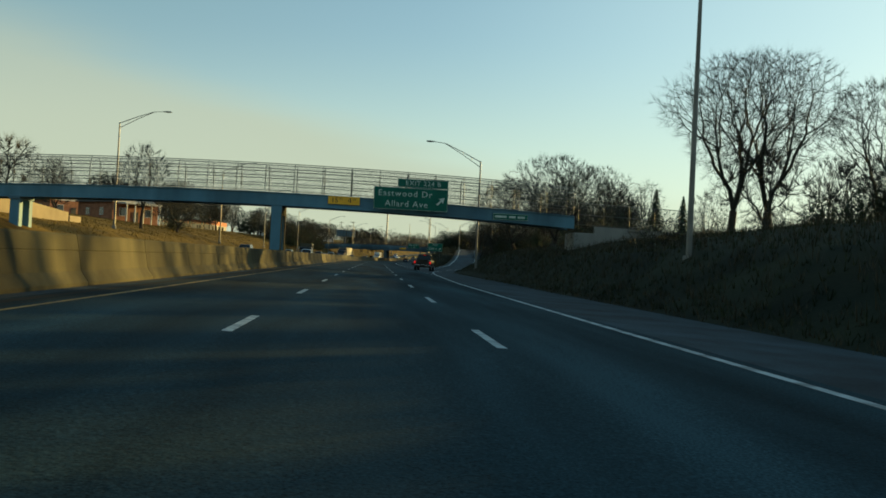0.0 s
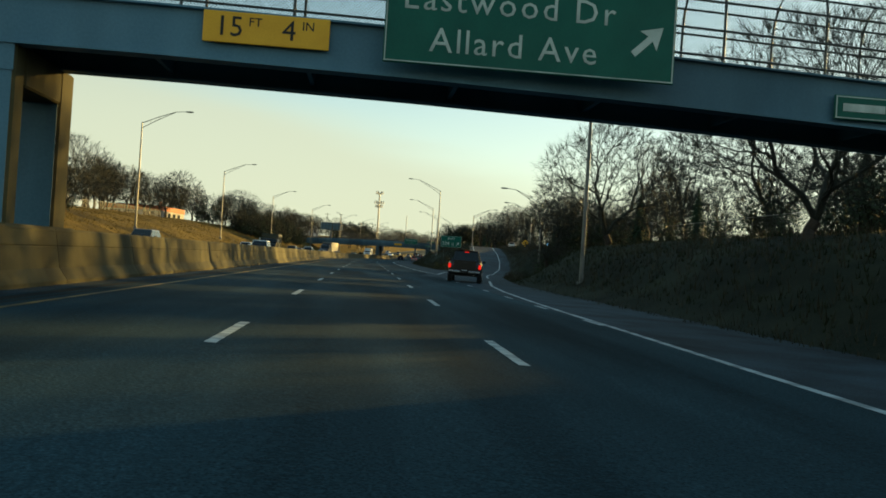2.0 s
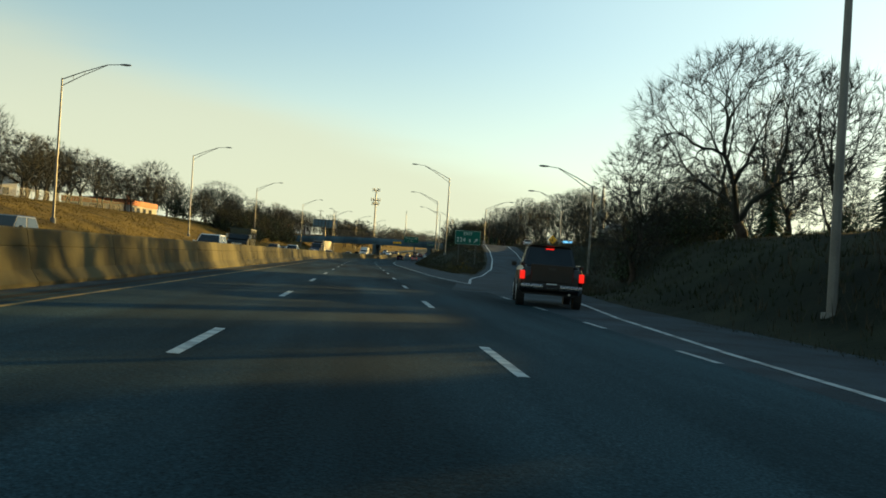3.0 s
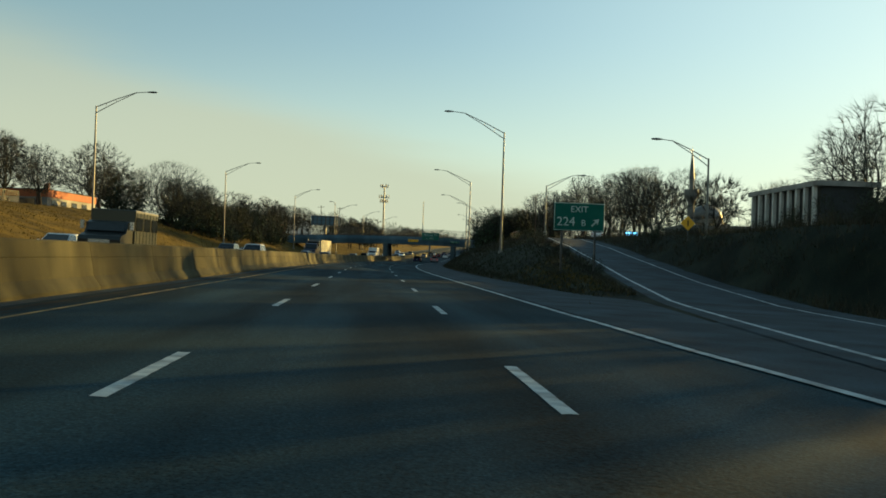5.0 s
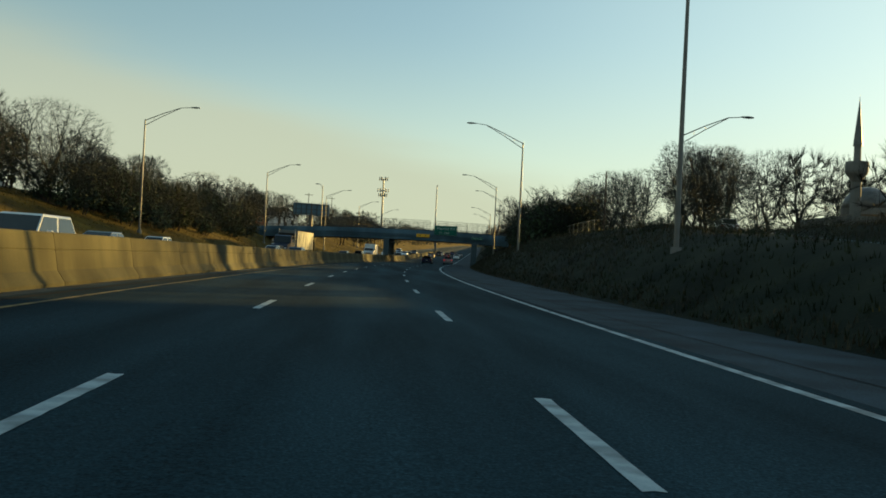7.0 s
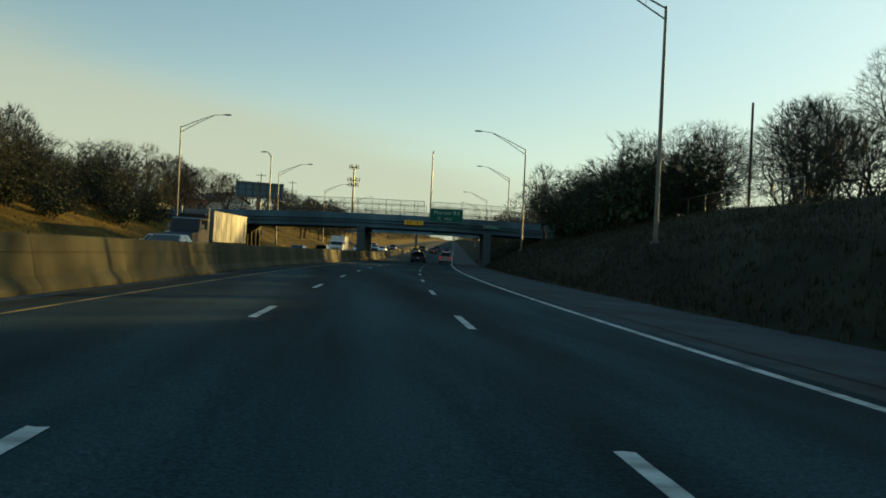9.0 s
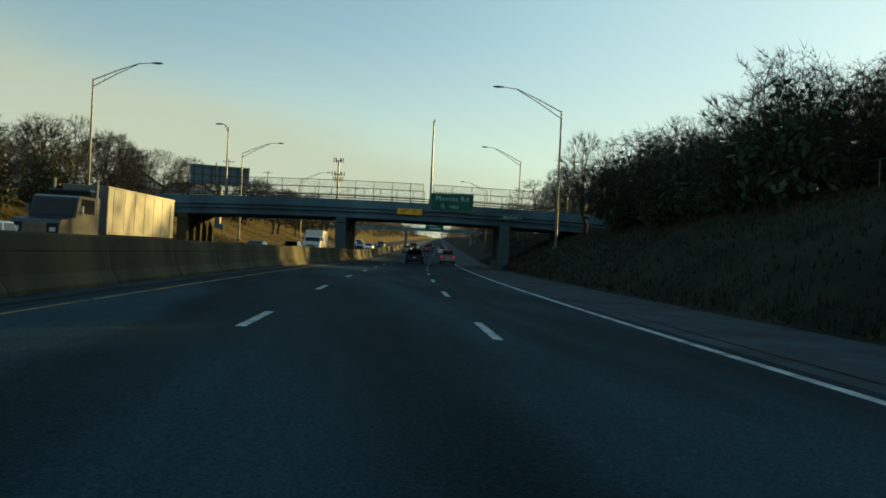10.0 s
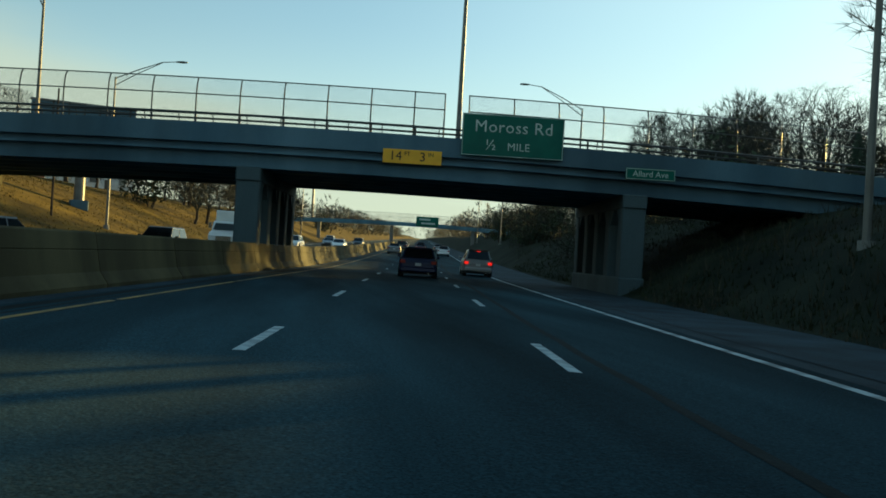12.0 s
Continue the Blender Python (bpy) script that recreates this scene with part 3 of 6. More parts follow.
def sign_panel(name, m, w, h, lines, label, category="road sign", tab=None, arrow=None, ground_posts=0.0, face="sign_green", ink="sign_white", bars=(), spacing=1.0):
    """Flat sheeted panel with a pale border and raised legend; m at the centre of the panel's face, facing -y."""
    ob = thing(name, m, label, category)
    part("panel", B((0, 0.03, 0), (w, 0.05, h), bevel=0.012), M[face], ob)

    def border(cx, cz, bw, bh, t=0.035):
        for x, z, sx, sz in ((cx, cz + bh / 2 - t, bw - t, t * 0.6), (cx, cz - bh / 2 + t, bw - t, t * 0.6), (cx - bw / 2 + t, cz, t * 0.6, bh - 2 * t), (cx + bw / 2 - t, cz, t * 0.6, bh - 2 * t)):
            part("border", B((x, -0.001, z), (sx, 0.012, sz)), M[ink], ob)
    if face == "sign_green":
        border(0, 0, w, h)
    for text, size, x, z in lines:
        letters(text, size, Matrix.Translation((x, 0.002, z)), ob, M[ink], spacing)
    for x, z, bw, bh in bars:
        part("legend_bar", B((x, 0.0, z), (bw, 0.012, bh)), M[ink], ob)
    if tab:
        tw, th, tx, text, size = tab
        cz = h / 2 + th / 2 + 0.02
        part("exit_tab", B((tx, 0.03, cz), (tw, 0.05, th), bevel=0.012), M[face], ob)
        border(tx, cz, tw, th)
        letters(text, size, Matrix.Translation((tx, 0.002, cz)), ob, M[ink], spacing)
    if arrow:
        x, z, k = arrow
        bm = bmesh.new()
        d, q = Vector((0.72, 0, 0.70)), Vector((0.70, 0, -0.72))
        c = Vector((x, -0.004, z))
        pts = [c - d * k + q * k * 0.16, c + d * k * 0.15 + q * k * 0.16, c + d * k * 0.0 + q * k * 0.62, c + d * k, c + d * k * 0.0 - q * k * 0.62, c + d * k * 0.15 - q * k * 0.16, c - d * k - q * k * 0.16]
        loft(bm, [pts, [p + Vector((0, 0.01, 0)) for p in pts]])
        part("arrow", bm, M[ink], ob)
    if ground_posts:
        for x in (-w * 0.33, w * 0.33):
            part("post", B((x, 0.12, -h / 2 - ground_posts / 2 + h * 0.45), (0.10, 0.13, ground_posts + h * 0.9)), M["dark_steel"], ob, "dark steel post")
    else:
        for x in (-w * 0.35, w * 0.35):
            part("bracket", B((x, 0.13, 0), (0.08, 0.14, h * 0.95)), M["dark_steel"], ob)
    return ob


# ---- footbridge ----
PB = at(55.7, 0)
foot = thing("footbridge", PB, "blue steel girder footbridge with curved chain-link fencing over the road", "bridge", kind="structure")
pz = lambda u: 4.68 - 0.0011 * (u - 2) ** 2 - 0.021 * u
pt = lambda u: pz(u) + 0.93
for y0, y1 in ((0.0, 0.06), (2.55, 2.61)):
    beam("girder_web", -34, 15.6, y0, y1, pz, pt, M["blue_steel"], foot)
for y0, y1 in ((-0.12, 0.30), (2.31, 2.73)):
    beam("flange", -34, 15.6, y0, y1, lambda u: pz(u) - 0.03, lambda u: pz(u) + 0.01, M["blue_steel"], foot)
    beam("flange", -34, 15.6, y0, y1, lambda u: pt(u) - 0.01, lambda u: pt(u) + 0.03, M["blue_steel"], foot)
beam("deck", -34, 15.6, 0.06, 2.55, lambda u: pt(u) - 0.32, lambda u: pt(u) - 0.12, M["concrete"], foot, "grey concrete deck")
for i in range(16):
    u = -32 + 3.05 * i
    part("cross_frame", B((u, 1.3, pz(u) + 0.3), (0.1, 2.5, 0.36)), M["blue_steel"], foot)
fence(foot, -32.0, 15.5, 2.17, lambda u: pt(u) + 0.03, 0.05, 1, 2.24, (0.06, 0.30, 0.56, 0.80, 1.0), 1.0)
fence(foot, -32.0, 15.5, 2.17, lambda u: pt(u) + 0.03, 2.56, -1, 2.24, (0.06, 0.30, 0.56, 0.80, 1.0), 1.0)

pier = thing("footbridge_pier", at(55.7, -7.3), "blue-painted concrete pier of the footbridge standing in the median", "bridge pier", kind="structure")
for y, d in ((0.22, 0.5), (2.9, 0.8)):
    col = part("column", B((0, y, 2.25), (0.85, d, 4.7), bevel=0.05), M["barrier"], pier, "weathered brown concrete column")
    part("painted_face", B((0, y - d / 2 - 0.006, 2.25), (0.74, 0.02, 4.6)), M["blue_steel"], col, "blue paint on the column's face")
part("cap", B((0, 1.49, 4.22), (0.87, 2.0, 0.78), bevel=0.04), M["barrier"], pier, "weathered brown concrete cap beam")
part("painted_face", B((0, -0.055, 4.3), (0.80, 0.03, 0.5)), M["blue_steel"], pier)
part("footing", B((0, 1.65, 0.55), (1.2, 4.0, 1.25), bevel=0.08), M["barrier"], pier)
pier = thing("footbridge_pier", at(55.7, -26.5), "concrete pier of the footbridge on the grass bank", "bridge pier", kind="structure")
for y in (0.4, 2.3):
    part("column", B((0, y, 2.0), (0.7, 0.7, 4.1), bevel=0.05), M["blue_steel"], pier)
part("cap", B((0, 1.35, 3.72), (0.8, 2.9, 0.3), bevel=0.04), M["grey_beam"], pier)
ab = thing("footbridge_abutment", at(55.7, 15.6), "pale concrete abutment and wing wall of the footbridge in the bank", "abutment", kind="structure")
part("seat", B((0.8, 1.3, 3.0), (1.7, 3.3, 2.3), bevel=0.04), M["concrete"], ab)
bm = bmesh.new()
slab(bm, [(1.6, -0.2, 1.9), (10.5, -0.2, 4.1), (10.5, -0.2, 4.5), (1.6, -0.2, 4.7)], -0.35)
part("wing_wall", bm, M["concrete"], ab)
fence(ab, 0.3, 10.4, 2.17, lambda u: 4.70 - 0.022 * u, 0.05, 1, 1.8, (0.06, 0.5, 1.0), 0.3)
wl_ = thing("ramp_wall", at(70.0, -31.0), "sunlit pale concrete ramp wall at the footbridge's end", "wall", kind="structure")
bm = bmesh.new()
loft(bm, [[(0, -14, 1.0), (0.35, -14, 1.0), (0.35, -14, 4.6), (0, -14, 4.6)], [(0, 9.5, 1.0), (0.35, 9.5, 1.0), (0.35, 9.5, 3.5), (0, 9.5, 3.5)]])
part("wall", bm, M["wall_concrete"], wl_)
part("end_block", B((0.2, 11.3, 2.1), (0.5, 3.4, 2.2), bevel=0.04), M["wall_concrete"], wl_)

sign_panel("exit_guide_sign", at(55.1, 2.80, 5.74), 5.65, 1.72, [("Eastwood Dr", 0.66, -0.45, 0.38), ("Allard Ave", 0.66, -0.35, -0.40)], "green exit guide sign with white lettering hung on the footbridge", tab=(3.85, 0.66, 0.88, "EXIT 224 B", 0.5), arrow=(2.28, -0.05, 0.40), spacing=1.17)
sign_panel("clearance_sign", at(55.55, -2.26, 5.28), 2.4, 0.60, [("15", 0.55, -0.72, 0.0), ("FT", 0.24, -0.22, 0.12), ("4", 0.55, 0.42, 0.0), ("IN", 0.24, 0.78, 0.12)], "yellow clearance sign with black figures on the blue girder", face="sign_yellow", ink="black_legend")
sign_panel("street_name_sign", at(55.55, 10.55, 4.98), 2.75, 0.5, [], "small green street name sign on the footbridge girder", bars=((-0.75, 0.0, 0.9, 0.16), (0.15, 0.0, 0.5, 0.16), (0.85, 0.0, 0.55, 0.16)))

# ---- road bridge ----
RB = at(333.0, 0)
over = thing("road_bridge", RB, "weathered grey concrete and steel road bridge across both carriageways", "bridge", kind="structure")
SB, EB, DW = -36.0, 20.6, 11.2
gb = lambda u: 4.42 - 0.0009 * (u - 1) ** 2 - 0.012 * u
beam("fascia_girder", SB, EB, 0.0, 0.35, gb, lambda u: gb(u) + 0.98, M["grey_beam"], over)
beam("fascia_girder", SB, EB, DW - 0.35, DW, gb, lambda u: gb(u) + 0.98, M["grey_beam"], over)
for i in range(4):
    y = 2.0 + i * 2.0
    beam("girder", SB, EB, y, y + 0.3, lambda u: gb(u) + 0.02, lambda u: gb(u) + 0.95, M["blue_steel"], over)
beam("deck_slab", SB, EB, -0.28, DW + 0.28, lambda u: gb(u) + 0.98, lambda u: gb(u) + 1.22, M["grey_beam"], over)
beam("ledge", SB, EB, -0.34, -0.1, lambda u: gb(u) + 0.62, lambda u: gb(u) + 0.72, M["grey_beam"], over)
beam("parapet", SB, EB, -0.22, 0.08, lambda u: gb(u) + 1.22, lambda u: gb(u) + 1.82, M["grey_beam"], over)
beam("parapet", SB, EB, DW - 0.08, DW + 0.22, lambda u: gb(u) + 1.22, lambda u: gb(u) + 1.82, M["grey_beam"], over)
rz_ = lambda u: gb(u) + 1.82
for y in (-0.07, DW + 0.07):
    for h in (0.16, 0.38):
        part("hand_rail", T([(SB + (EB - SB) * i / 12, y, rz_(SB + (EB - SB) * i / 12) + h) for i in range(13)], 0.045, 6), M["dark_steel"], over)
    for i in range(31):
        u = SB + 0.3 + (EB - SB - 0.6) * i / 30
        part("rail_post", B((u, y, rz_(u) + 0.18), (0.07, 0.09, 0.38)), M["dark_steel"], over)
for u0, u1 in ((-20.8, -0.3), (-0.3, 1.0), (2.05, 19.6)):
    fence(over, u0, u1, 1.865, rz_, 0.02, 1, 1.95, (0.22, 0.62, 1.0), 0.5)
    fence(over, u0, u1, 1.865, rz_, DW - 0.02, -1, 1.95, (0.22, 0.62, 1.0), 0.5, panel=False)


def bridge_pier(u, top, base, label, mt="grey_beam"):
    """A row of five columns under a cap, the openings between them cut off at their upper corners."""
    ob = thing("bridge_pier", at(333.0, u), label, "bridge pier", "piers of the road bridge", "structure")
    row = [0.45 + (DW - 0.9) * i / 4 for i in range(5)]
    for y in row:
        part("column", B((0, y, (base + top) / 2), (1.02, 0.8, top - base), bevel=0.05), M[mt], ob)
    part("cap", B((0, DW / 2, top - 0.3), (1.06, DW + 0.1, 0.6), bevel=0.05), M[mt], ob)
    for y0, y1 in zip(row, row[1:]):
        for y, sgn in ((y0 + 0.4, 1), (y1 - 0.4, -1)):
            bm = bmesh.new()
            loft(bm, [[(x, p, q) for p, q in ((y, top - 0.6), (y + sgn * 0.62, top - 0.6), (y, top - 1.25))] for x in (-0.45, 0.45)])
            part("haunch", bm, M[mt], ob)
    part("plinth", B((0, DW / 2, base + 0.45), (1.12, DW + 0.2, 0.9), bevel=0.05), M[mt], ob)
    return ob


# two piers have under-bridge shade in their colour, the outer one sunlight
bridge_pier(-7.22, 4.40, -0.1, "shade-dark grey concrete bridge pier with arched openings in the median", "pier")
bridge_pier(9.45, 4.40, -0.1, "shade-dark grey concrete bridge pier with arched openings beside the shoulder", "pier")
bridge_pier(-23.3, 3.90, 0.0, "concrete bridge pier coloured sunlit tan, with arched openings beside the grass bank", "barrier")
for u0, sg_, lb in ((20.6, 1, "concrete abutment of the road bridge in the shaded bank"), (-36.0, -1, "concrete abutment of the road bridge in the grass bank")):
    ob = thing("bridge_abutment", at(333.0, u0), lb, "abutment", kind="structure")
    part("seat", B((sg_ * 1.2, DW / 2, 4.2), (2.4, DW + 0.6, 3.9), bevel=0.05), M["concrete"], ob)
    bm = bmesh.new()
    slab(bm, [(0, -0.25, 3.2), (sg_ * 9.0, -0.25, 4.6), (sg_ * 9.0, -0.25, 5.9), (0, -0.25, 6.1)], -0.4 * sg_)
    part("wing_wall", bm, M["concrete"], ob)
sign_panel("exit_guide_sign", at(332.5, 3.95, 6.44), 4.35, 1.80, [("Moross Rd", 0.72, 0.0, 0.36), ("\u00bd", 0.62, -0.95, -0.42), ("MILE", 0.46, 0.25, -0.46)], "green guide sign with white lettering hung on the road bridge", spacing=1.06)
sign_panel("clearance_sign", at(332.6, -0.27, 5.28), 2.5, 0.60, [("14", 0.55, -0.72, 0.0), ("FT", 0.24, -0.22, 0.12), ("3", 0.55, 0.42, 0.0), ("IN", 0.24, 0.78, 0.12)], "yellow clearance sign with black figures on the concrete beam", face="sign_yellow", ink="black_legend")
sign_panel("street_name_sign", at(332.6, 9.95, 5.28), 2.15, 0.5, [("Allard Ave", 0.36, 0.0, 0.0)], "small green street name sign on the road bridge")

# far footbridge up the road
s_f = 500.0
fb = thing("footbridge_far", at(s_f, 0, rise(s_f)), "distant pale footbridge with tall fencing over the road", "bridge", kind="structure")
fz = lambda u: 5.0 - 0.0008 * u * u - 0.012 * u
beam("girder", -36, 30, 0, 0.3, fz, lambda u: fz(u) + 0.9, M["blue_steel"], fb)
beam("deck", -36, 30, 0.3, 2.6, lambda u: fz(u) + 0.5, lambda u: fz(u) + 0.8, M["concrete"], fb)
fence(fb, -34, 28, 2.4, lambda u: fz(u) + 0.9, 0.05, 1, 2.0, (0.1, 0.55, 1.0), 0.9)
for u in (-7.0, -24, 12):
    part("column", B((u, 1.3, 2.4), (0.8, 0.8, 5.1), bevel=0.05), M["concrete"], fb)
sign_panel("exit_guide_sign", at(s_f - 0.4, 1.2, rise(s_f) + 6.3), 5.2, 2.3, [], "distant green guide sign on the far footbridge", bars=((-0.6, 0.5, 2.6, 0.4), (0.2, -0.4, 3.2, 0.4)))

# ---- exit sign at the ramp ----
sign_panel("exit_sign", at(164.7, 12.0, 4.05), 2.95, 1.6, [("EXIT", 0.50, 0.0, 0.42), ("224", 0.72, -0.78, -0.30), ("B", 0.5, 0.25, -0.36)], "green exit sign with white lettering on two steel posts", arrow=(0.95, -0.3, 0.30), ground_posts=2.3)
ob = thing("warning_sign", at(188.5, 27.0, 5.4), "yellow diamond warning sign beside the exit ramp", "road sign")
part("panel", B((0, 0, 0), (0.9, 0.04, 0.9), Matrix.Rotation(radians(45), 4, "Y"), 0.02), M["sign_yellow"], ob)
part("mark", B((0, -0.025, 0), (0.12, 0.01, 0.5)), M["black_legend"], ob)
part("post", B((0, 0.06, -1.0), (0.07, 0.07, 3.0)), M["galv"], ob)
ob = thing("message_board", at(300, 47.5, 7.0), "small lit blue roadside message board", "sign board")
part("screen", B((0, -0.1, 0.9), (2.4, 0.06, 1.0)), M["screen"], ob)
part("casing", B((0, 0.08, 0.9), (2.7, 0.28, 1.3), bevel=0.04), M["dark_wall"], ob)
part("post", B((0, 0.1, -0.3), (0.3, 0.3, 1.2)), M["dark_steel"], ob)


# ---- street lamps ----
def street_lamp(pole_h, arm, side, rise_, label):
    """Tapered pole, truss arm with two members and a cobra-head lantern; the arm points along side (+1: right)."""
    ob = thing("street_lamp", Matrix(), label, "street lamp", "street lamps along the road")
    part("pole", T([(0, 0, -0.3), (0, 0, pole_h * 0.5), (0, 0, pole_h)], [0.125, 0.10, 0.07], 10), M["alu"], ob)
    part("base", T([(0, 0, -0.5), (0, 0, 0.25)], [0.26, 0.24], 10), M["concrete"], ob)
    e = Vector((0, 0, pole_h - 0.1))
    tip = Vector((side * arm, 0, pole_h + rise_))
    k = Vector((side * arm * 0.76, 0, pole_h + rise_ * 0.93))
    part("upper_arm", T([e, e.lerp(k, 0.5) + Vector((0, 0, 0.06)), k, tip], [0.045, 0.04, 0.035, 0.03], 6), M["alu"], ob)
    part("lower_arm", T([e - Vector((0, 0, 0.55)), e.lerp(k, 0.5) - Vector((0, 0, 0.22)), k - Vector((0, 0, 0.03))], [0.04, 0.035, 0.03], 6), M["alu"], ob)
    for f in (0.25, 0.5):
        part("strut", T([e.lerp(k, f) + Vector((0, 0, 0.03)), e.lerp(k, f) - Vector((0, 0, 0.42 * (1 - f)))], 0.018, 5), M["alu"], ob)
    bm = bmesh.new()
    rings = []
    for d, w, h in ((-0.1, 0.05, 0.05), (0.15, 0.10, 0.08), (0.45, 0.15, 0.10), (0.75, 0.11, 0.07), (0.85, 0.04, 0.03)):
        rings.append([(tip.x + side * d, w * math.cos(a_), tip.z + h * math.sin(a_)) for a_ in [k_ * math.pi / 4 for k_ in range(8)]])
    loft(bm, rings)
    part("lantern", bm, M["galv"], ob)
    return ob


LL = "tall grey lamp post with truss arm on the far grass bank"
LR = "tall grey lamp post with truss arm on the near bank"
lampL = street_lamp(12.0, 4.9, 1, 1.5, LL)
lampR = street_lamp(11.7, 5.2, -1, 1.8, LR)
left_posts = [(31, -28.0), (90.8, -29.7), (142.7, -27.0), (201.9, -27.2), (259.9, -27.3), (317.7, -27.0), (367.3, -25.4), (425, -26), (485, -26)]
right_posts = [(21.5, 12.05), (84.0, 11.0), (201.9, 12.5), (259.3, 12.9), (319.8, 12.7), (378, 14.6), (438, 12.8), (500, 12.8)]
for proto, places in ((lampL, left_posts), (lampR, right_posts)):
    for i, (s, u) in enumerate(places):
        m = at(s, u + 13.5 * cross(s), ground_z(s, u))
        if i == 0:
            proto.matrix_world = m
        else:
            copy_thing(proto, m @ Matrix.Diagonal((1, 1, 1.03 if s in (84.0, 142.7, 201.9) else 1.08 if s == 378 else 1.025 if s > 300 else 1.0, 1)))
rl = street_lamp(6.6, 3.95, -1, 1.4, "lamp post with truss arm beside the exit ramp")
rl.matrix_world = at(184.4, 27.1, ground_z(184.4, 26.9) - 0.55)
rl = street_lamp(8.4, 4.2, -1, 1.5, "taller lamp post with truss arm beside the exit ramp")
rl.matrix_world = at(142, 20.4, ground_z(142, 20.2) + 0.2)
rl = street_lamp(6.2, 4.4, 1, 1.5, "lamp post with truss arm reaching over the service road")
rl.matrix_world = at(230, 21.7, 5.2)
rl = street_lamp(8.9, 2.2, 0.06, 0.15, "plain grey lamp pole standing on the road bridge")
rl.matrix_world = at(336.0, 1.75, 6.2)
rl = street_lamp(9.0, 0.7, -1, 0.35, "curved grey lamp pole at the road bridge's end")
rl.matrix_world = at(347, -22.4, 5.6)


def plain_pole(s, u, h, label, r=0.13, cross=False):
    ob = thing("utility_pole", at(s, u, ground_z(s, u)), label, "utility pole", "utility poles")
    part("shaft", T([(0, 0, -0.3), (0, 0, h)], [r, r * 0.7], 8), M["bark"], ob)
    if cross:
        part("crossarm", B((0, 0, h - 0.5), (2.4, 0.1, 0.12)), M["bark"], ob)
    return ob


plain_pole(282, 26, 8.6, "dark wooden pole on the bank top")
plain_pole(362, -27.5, 9.5, "dark wooden pole behind the road bridge", 0.1)
for s, u, h in ((420, -40, 11), (470, -42, 12), (410, 34, 11), (455, 36, 12), (250, -58, 9), (285, -60, 10)):
    plain_pole(s, u, h, "weathered wooden utility pole with crossarm", 0.13, True)

tw = thing("mast", at(735, -55.4, 4), "far grey communications mast with antenna platforms", "mast")
part("shaft", T([(0, 0, 0), (0, 0, 46)], [0.7, 0.45], 8), M["galv"], tw)
for z, w in ((45.5, 2.6), (38.0, 3.4), (35.0, 2.6)):
    part("platform", T([(0, 0, z), (0, 0, z + 0.4)], [w * 0.5, w * 0.5], 8), M["galv"], tw)
    for i in range(6):
        a_ = i * math.pi / 3
        part("antenna", B((w * math.cos(a_), w * math.sin(a_), z + 0.6), (0.5, 0.5, 2.4)), M["galv"], tw)
        part("antenna_arm", T([(0, 0, z + 0.2), (w * math.cos(a_), w * math.sin(a_), z + 0.2)], 0.08, 5), M["galv"], tw)


# ---- buildings on the bank tops ----
def pane(ob, c, size, frame_mat="white_wall", axis="y"):
    w = part("window", B(c, size), M[frame_mat], ob)
    g = (size[0] - 0.16, size[1] + 0.03, size[2] - 0.16) if axis == "y" else (size[0] + 0.03, size[1] - 0.16, size[2] - 0.16)
    part("pane", B(c, g), M["window"], w)
    return w


def house(s, u, turn, w, d, h, roof_h, wall, label, porch=False):
    ob = thing("house", at(s, u, ground_z(s, u) - 0.2, turn), label, "house", "houses on the bank top")
    part("wall", B((0, d / 2, h / 2), (w, d, h)), M[wall], ob)
    bm = bmesh.new()
    o = 0.4
    prof_ = [(-w / 2 - o, h - 0.05), (0, h + roof_h), (w / 2 + o, h - 0.05), (w / 2 + o, h + 0.12), (0, h + roof_h + 0.2), (-w / 2 - o, h + 0.12)]
    loft(bm, [[(x, -o, z) for x, z in prof_], [(x, d + o, z) for x, z in prof_]])
    part("roof", bm, M["roof"], ob)
    bm = bmesh.new()
    loft(bm, [[(-w / 2, 0.02, h), (w / 2, 0.02, h), (0, 0.02, h + roof_h)], [(-w / 2, d - 0.02, h), (w / 2, d - 0.02, h), (0, d - 0.02, h + roof_h)]])
    part("gable", bm, M["white_wall"], ob)
    for x in (-w * 0.28, w * 0.28):
        pane(ob, (x, -0.01, h * 0.55), (1.3, 0.12, 1.4))
        for y in (d * 0.3, d * 0.7):
            pane(ob, (math.copysign(w / 2 + 0.01, x), y, h * 0.55), (0.12, 1.2, 1.3), axis="x")
    part("door", B((0, -0.02, 1.05), (1.0, 0.1, 2.1)), M["dark_wall"], ob)
    part("chimney", B((w * 0.25, d * 0.6, h + roof_h * 0.8), (0.7, 0.7, 1.8)), M["brick"], ob)
    if porch:
        part("porch_roof", B((0, -1.2, h - 0.1), (w * 0.8, 2.6, 0.3)), M["white_wall"], ob)
        for i in range(5):
            part("porch_column", T([(-w * 0.36 + w * 0.18 * i, -2.3, 0), (-w * 0.36 + w * 0.18 * i, -2.3, h - 0.2)], 0.13, 8), M["white_wall"], ob)
    return ob


house(146, -42, 48, 9, 11, 3.6, 2.6, "brick", "brick house with white gable and porch columns", True)
house(222, -66, 50, 9, 10, 3.6, 2.4, "white_wall", "white clapboard house with dark shingle roof")
house(168, -60, 50, 10, 11, 3.4, 2.4, "brick", "low brick house with dark shingle roof among trees")
house(328, -82, 40, 8, 10, 3.4, 2.8, "white_wall", "pale house with steep gable behind trees")
house(392, -64, 50, 9, 11, 3.6, 2.6, "white_wall", "white house beyond the grass bank")
house(412, -54, 50, 9, 11, 3.6, 2.6, "brick", "brick house beyond the grass bank")
house(436, -50, 50, 9, 11, 3.8, 2.6, "white_wall", "white house beyond the grass bank")

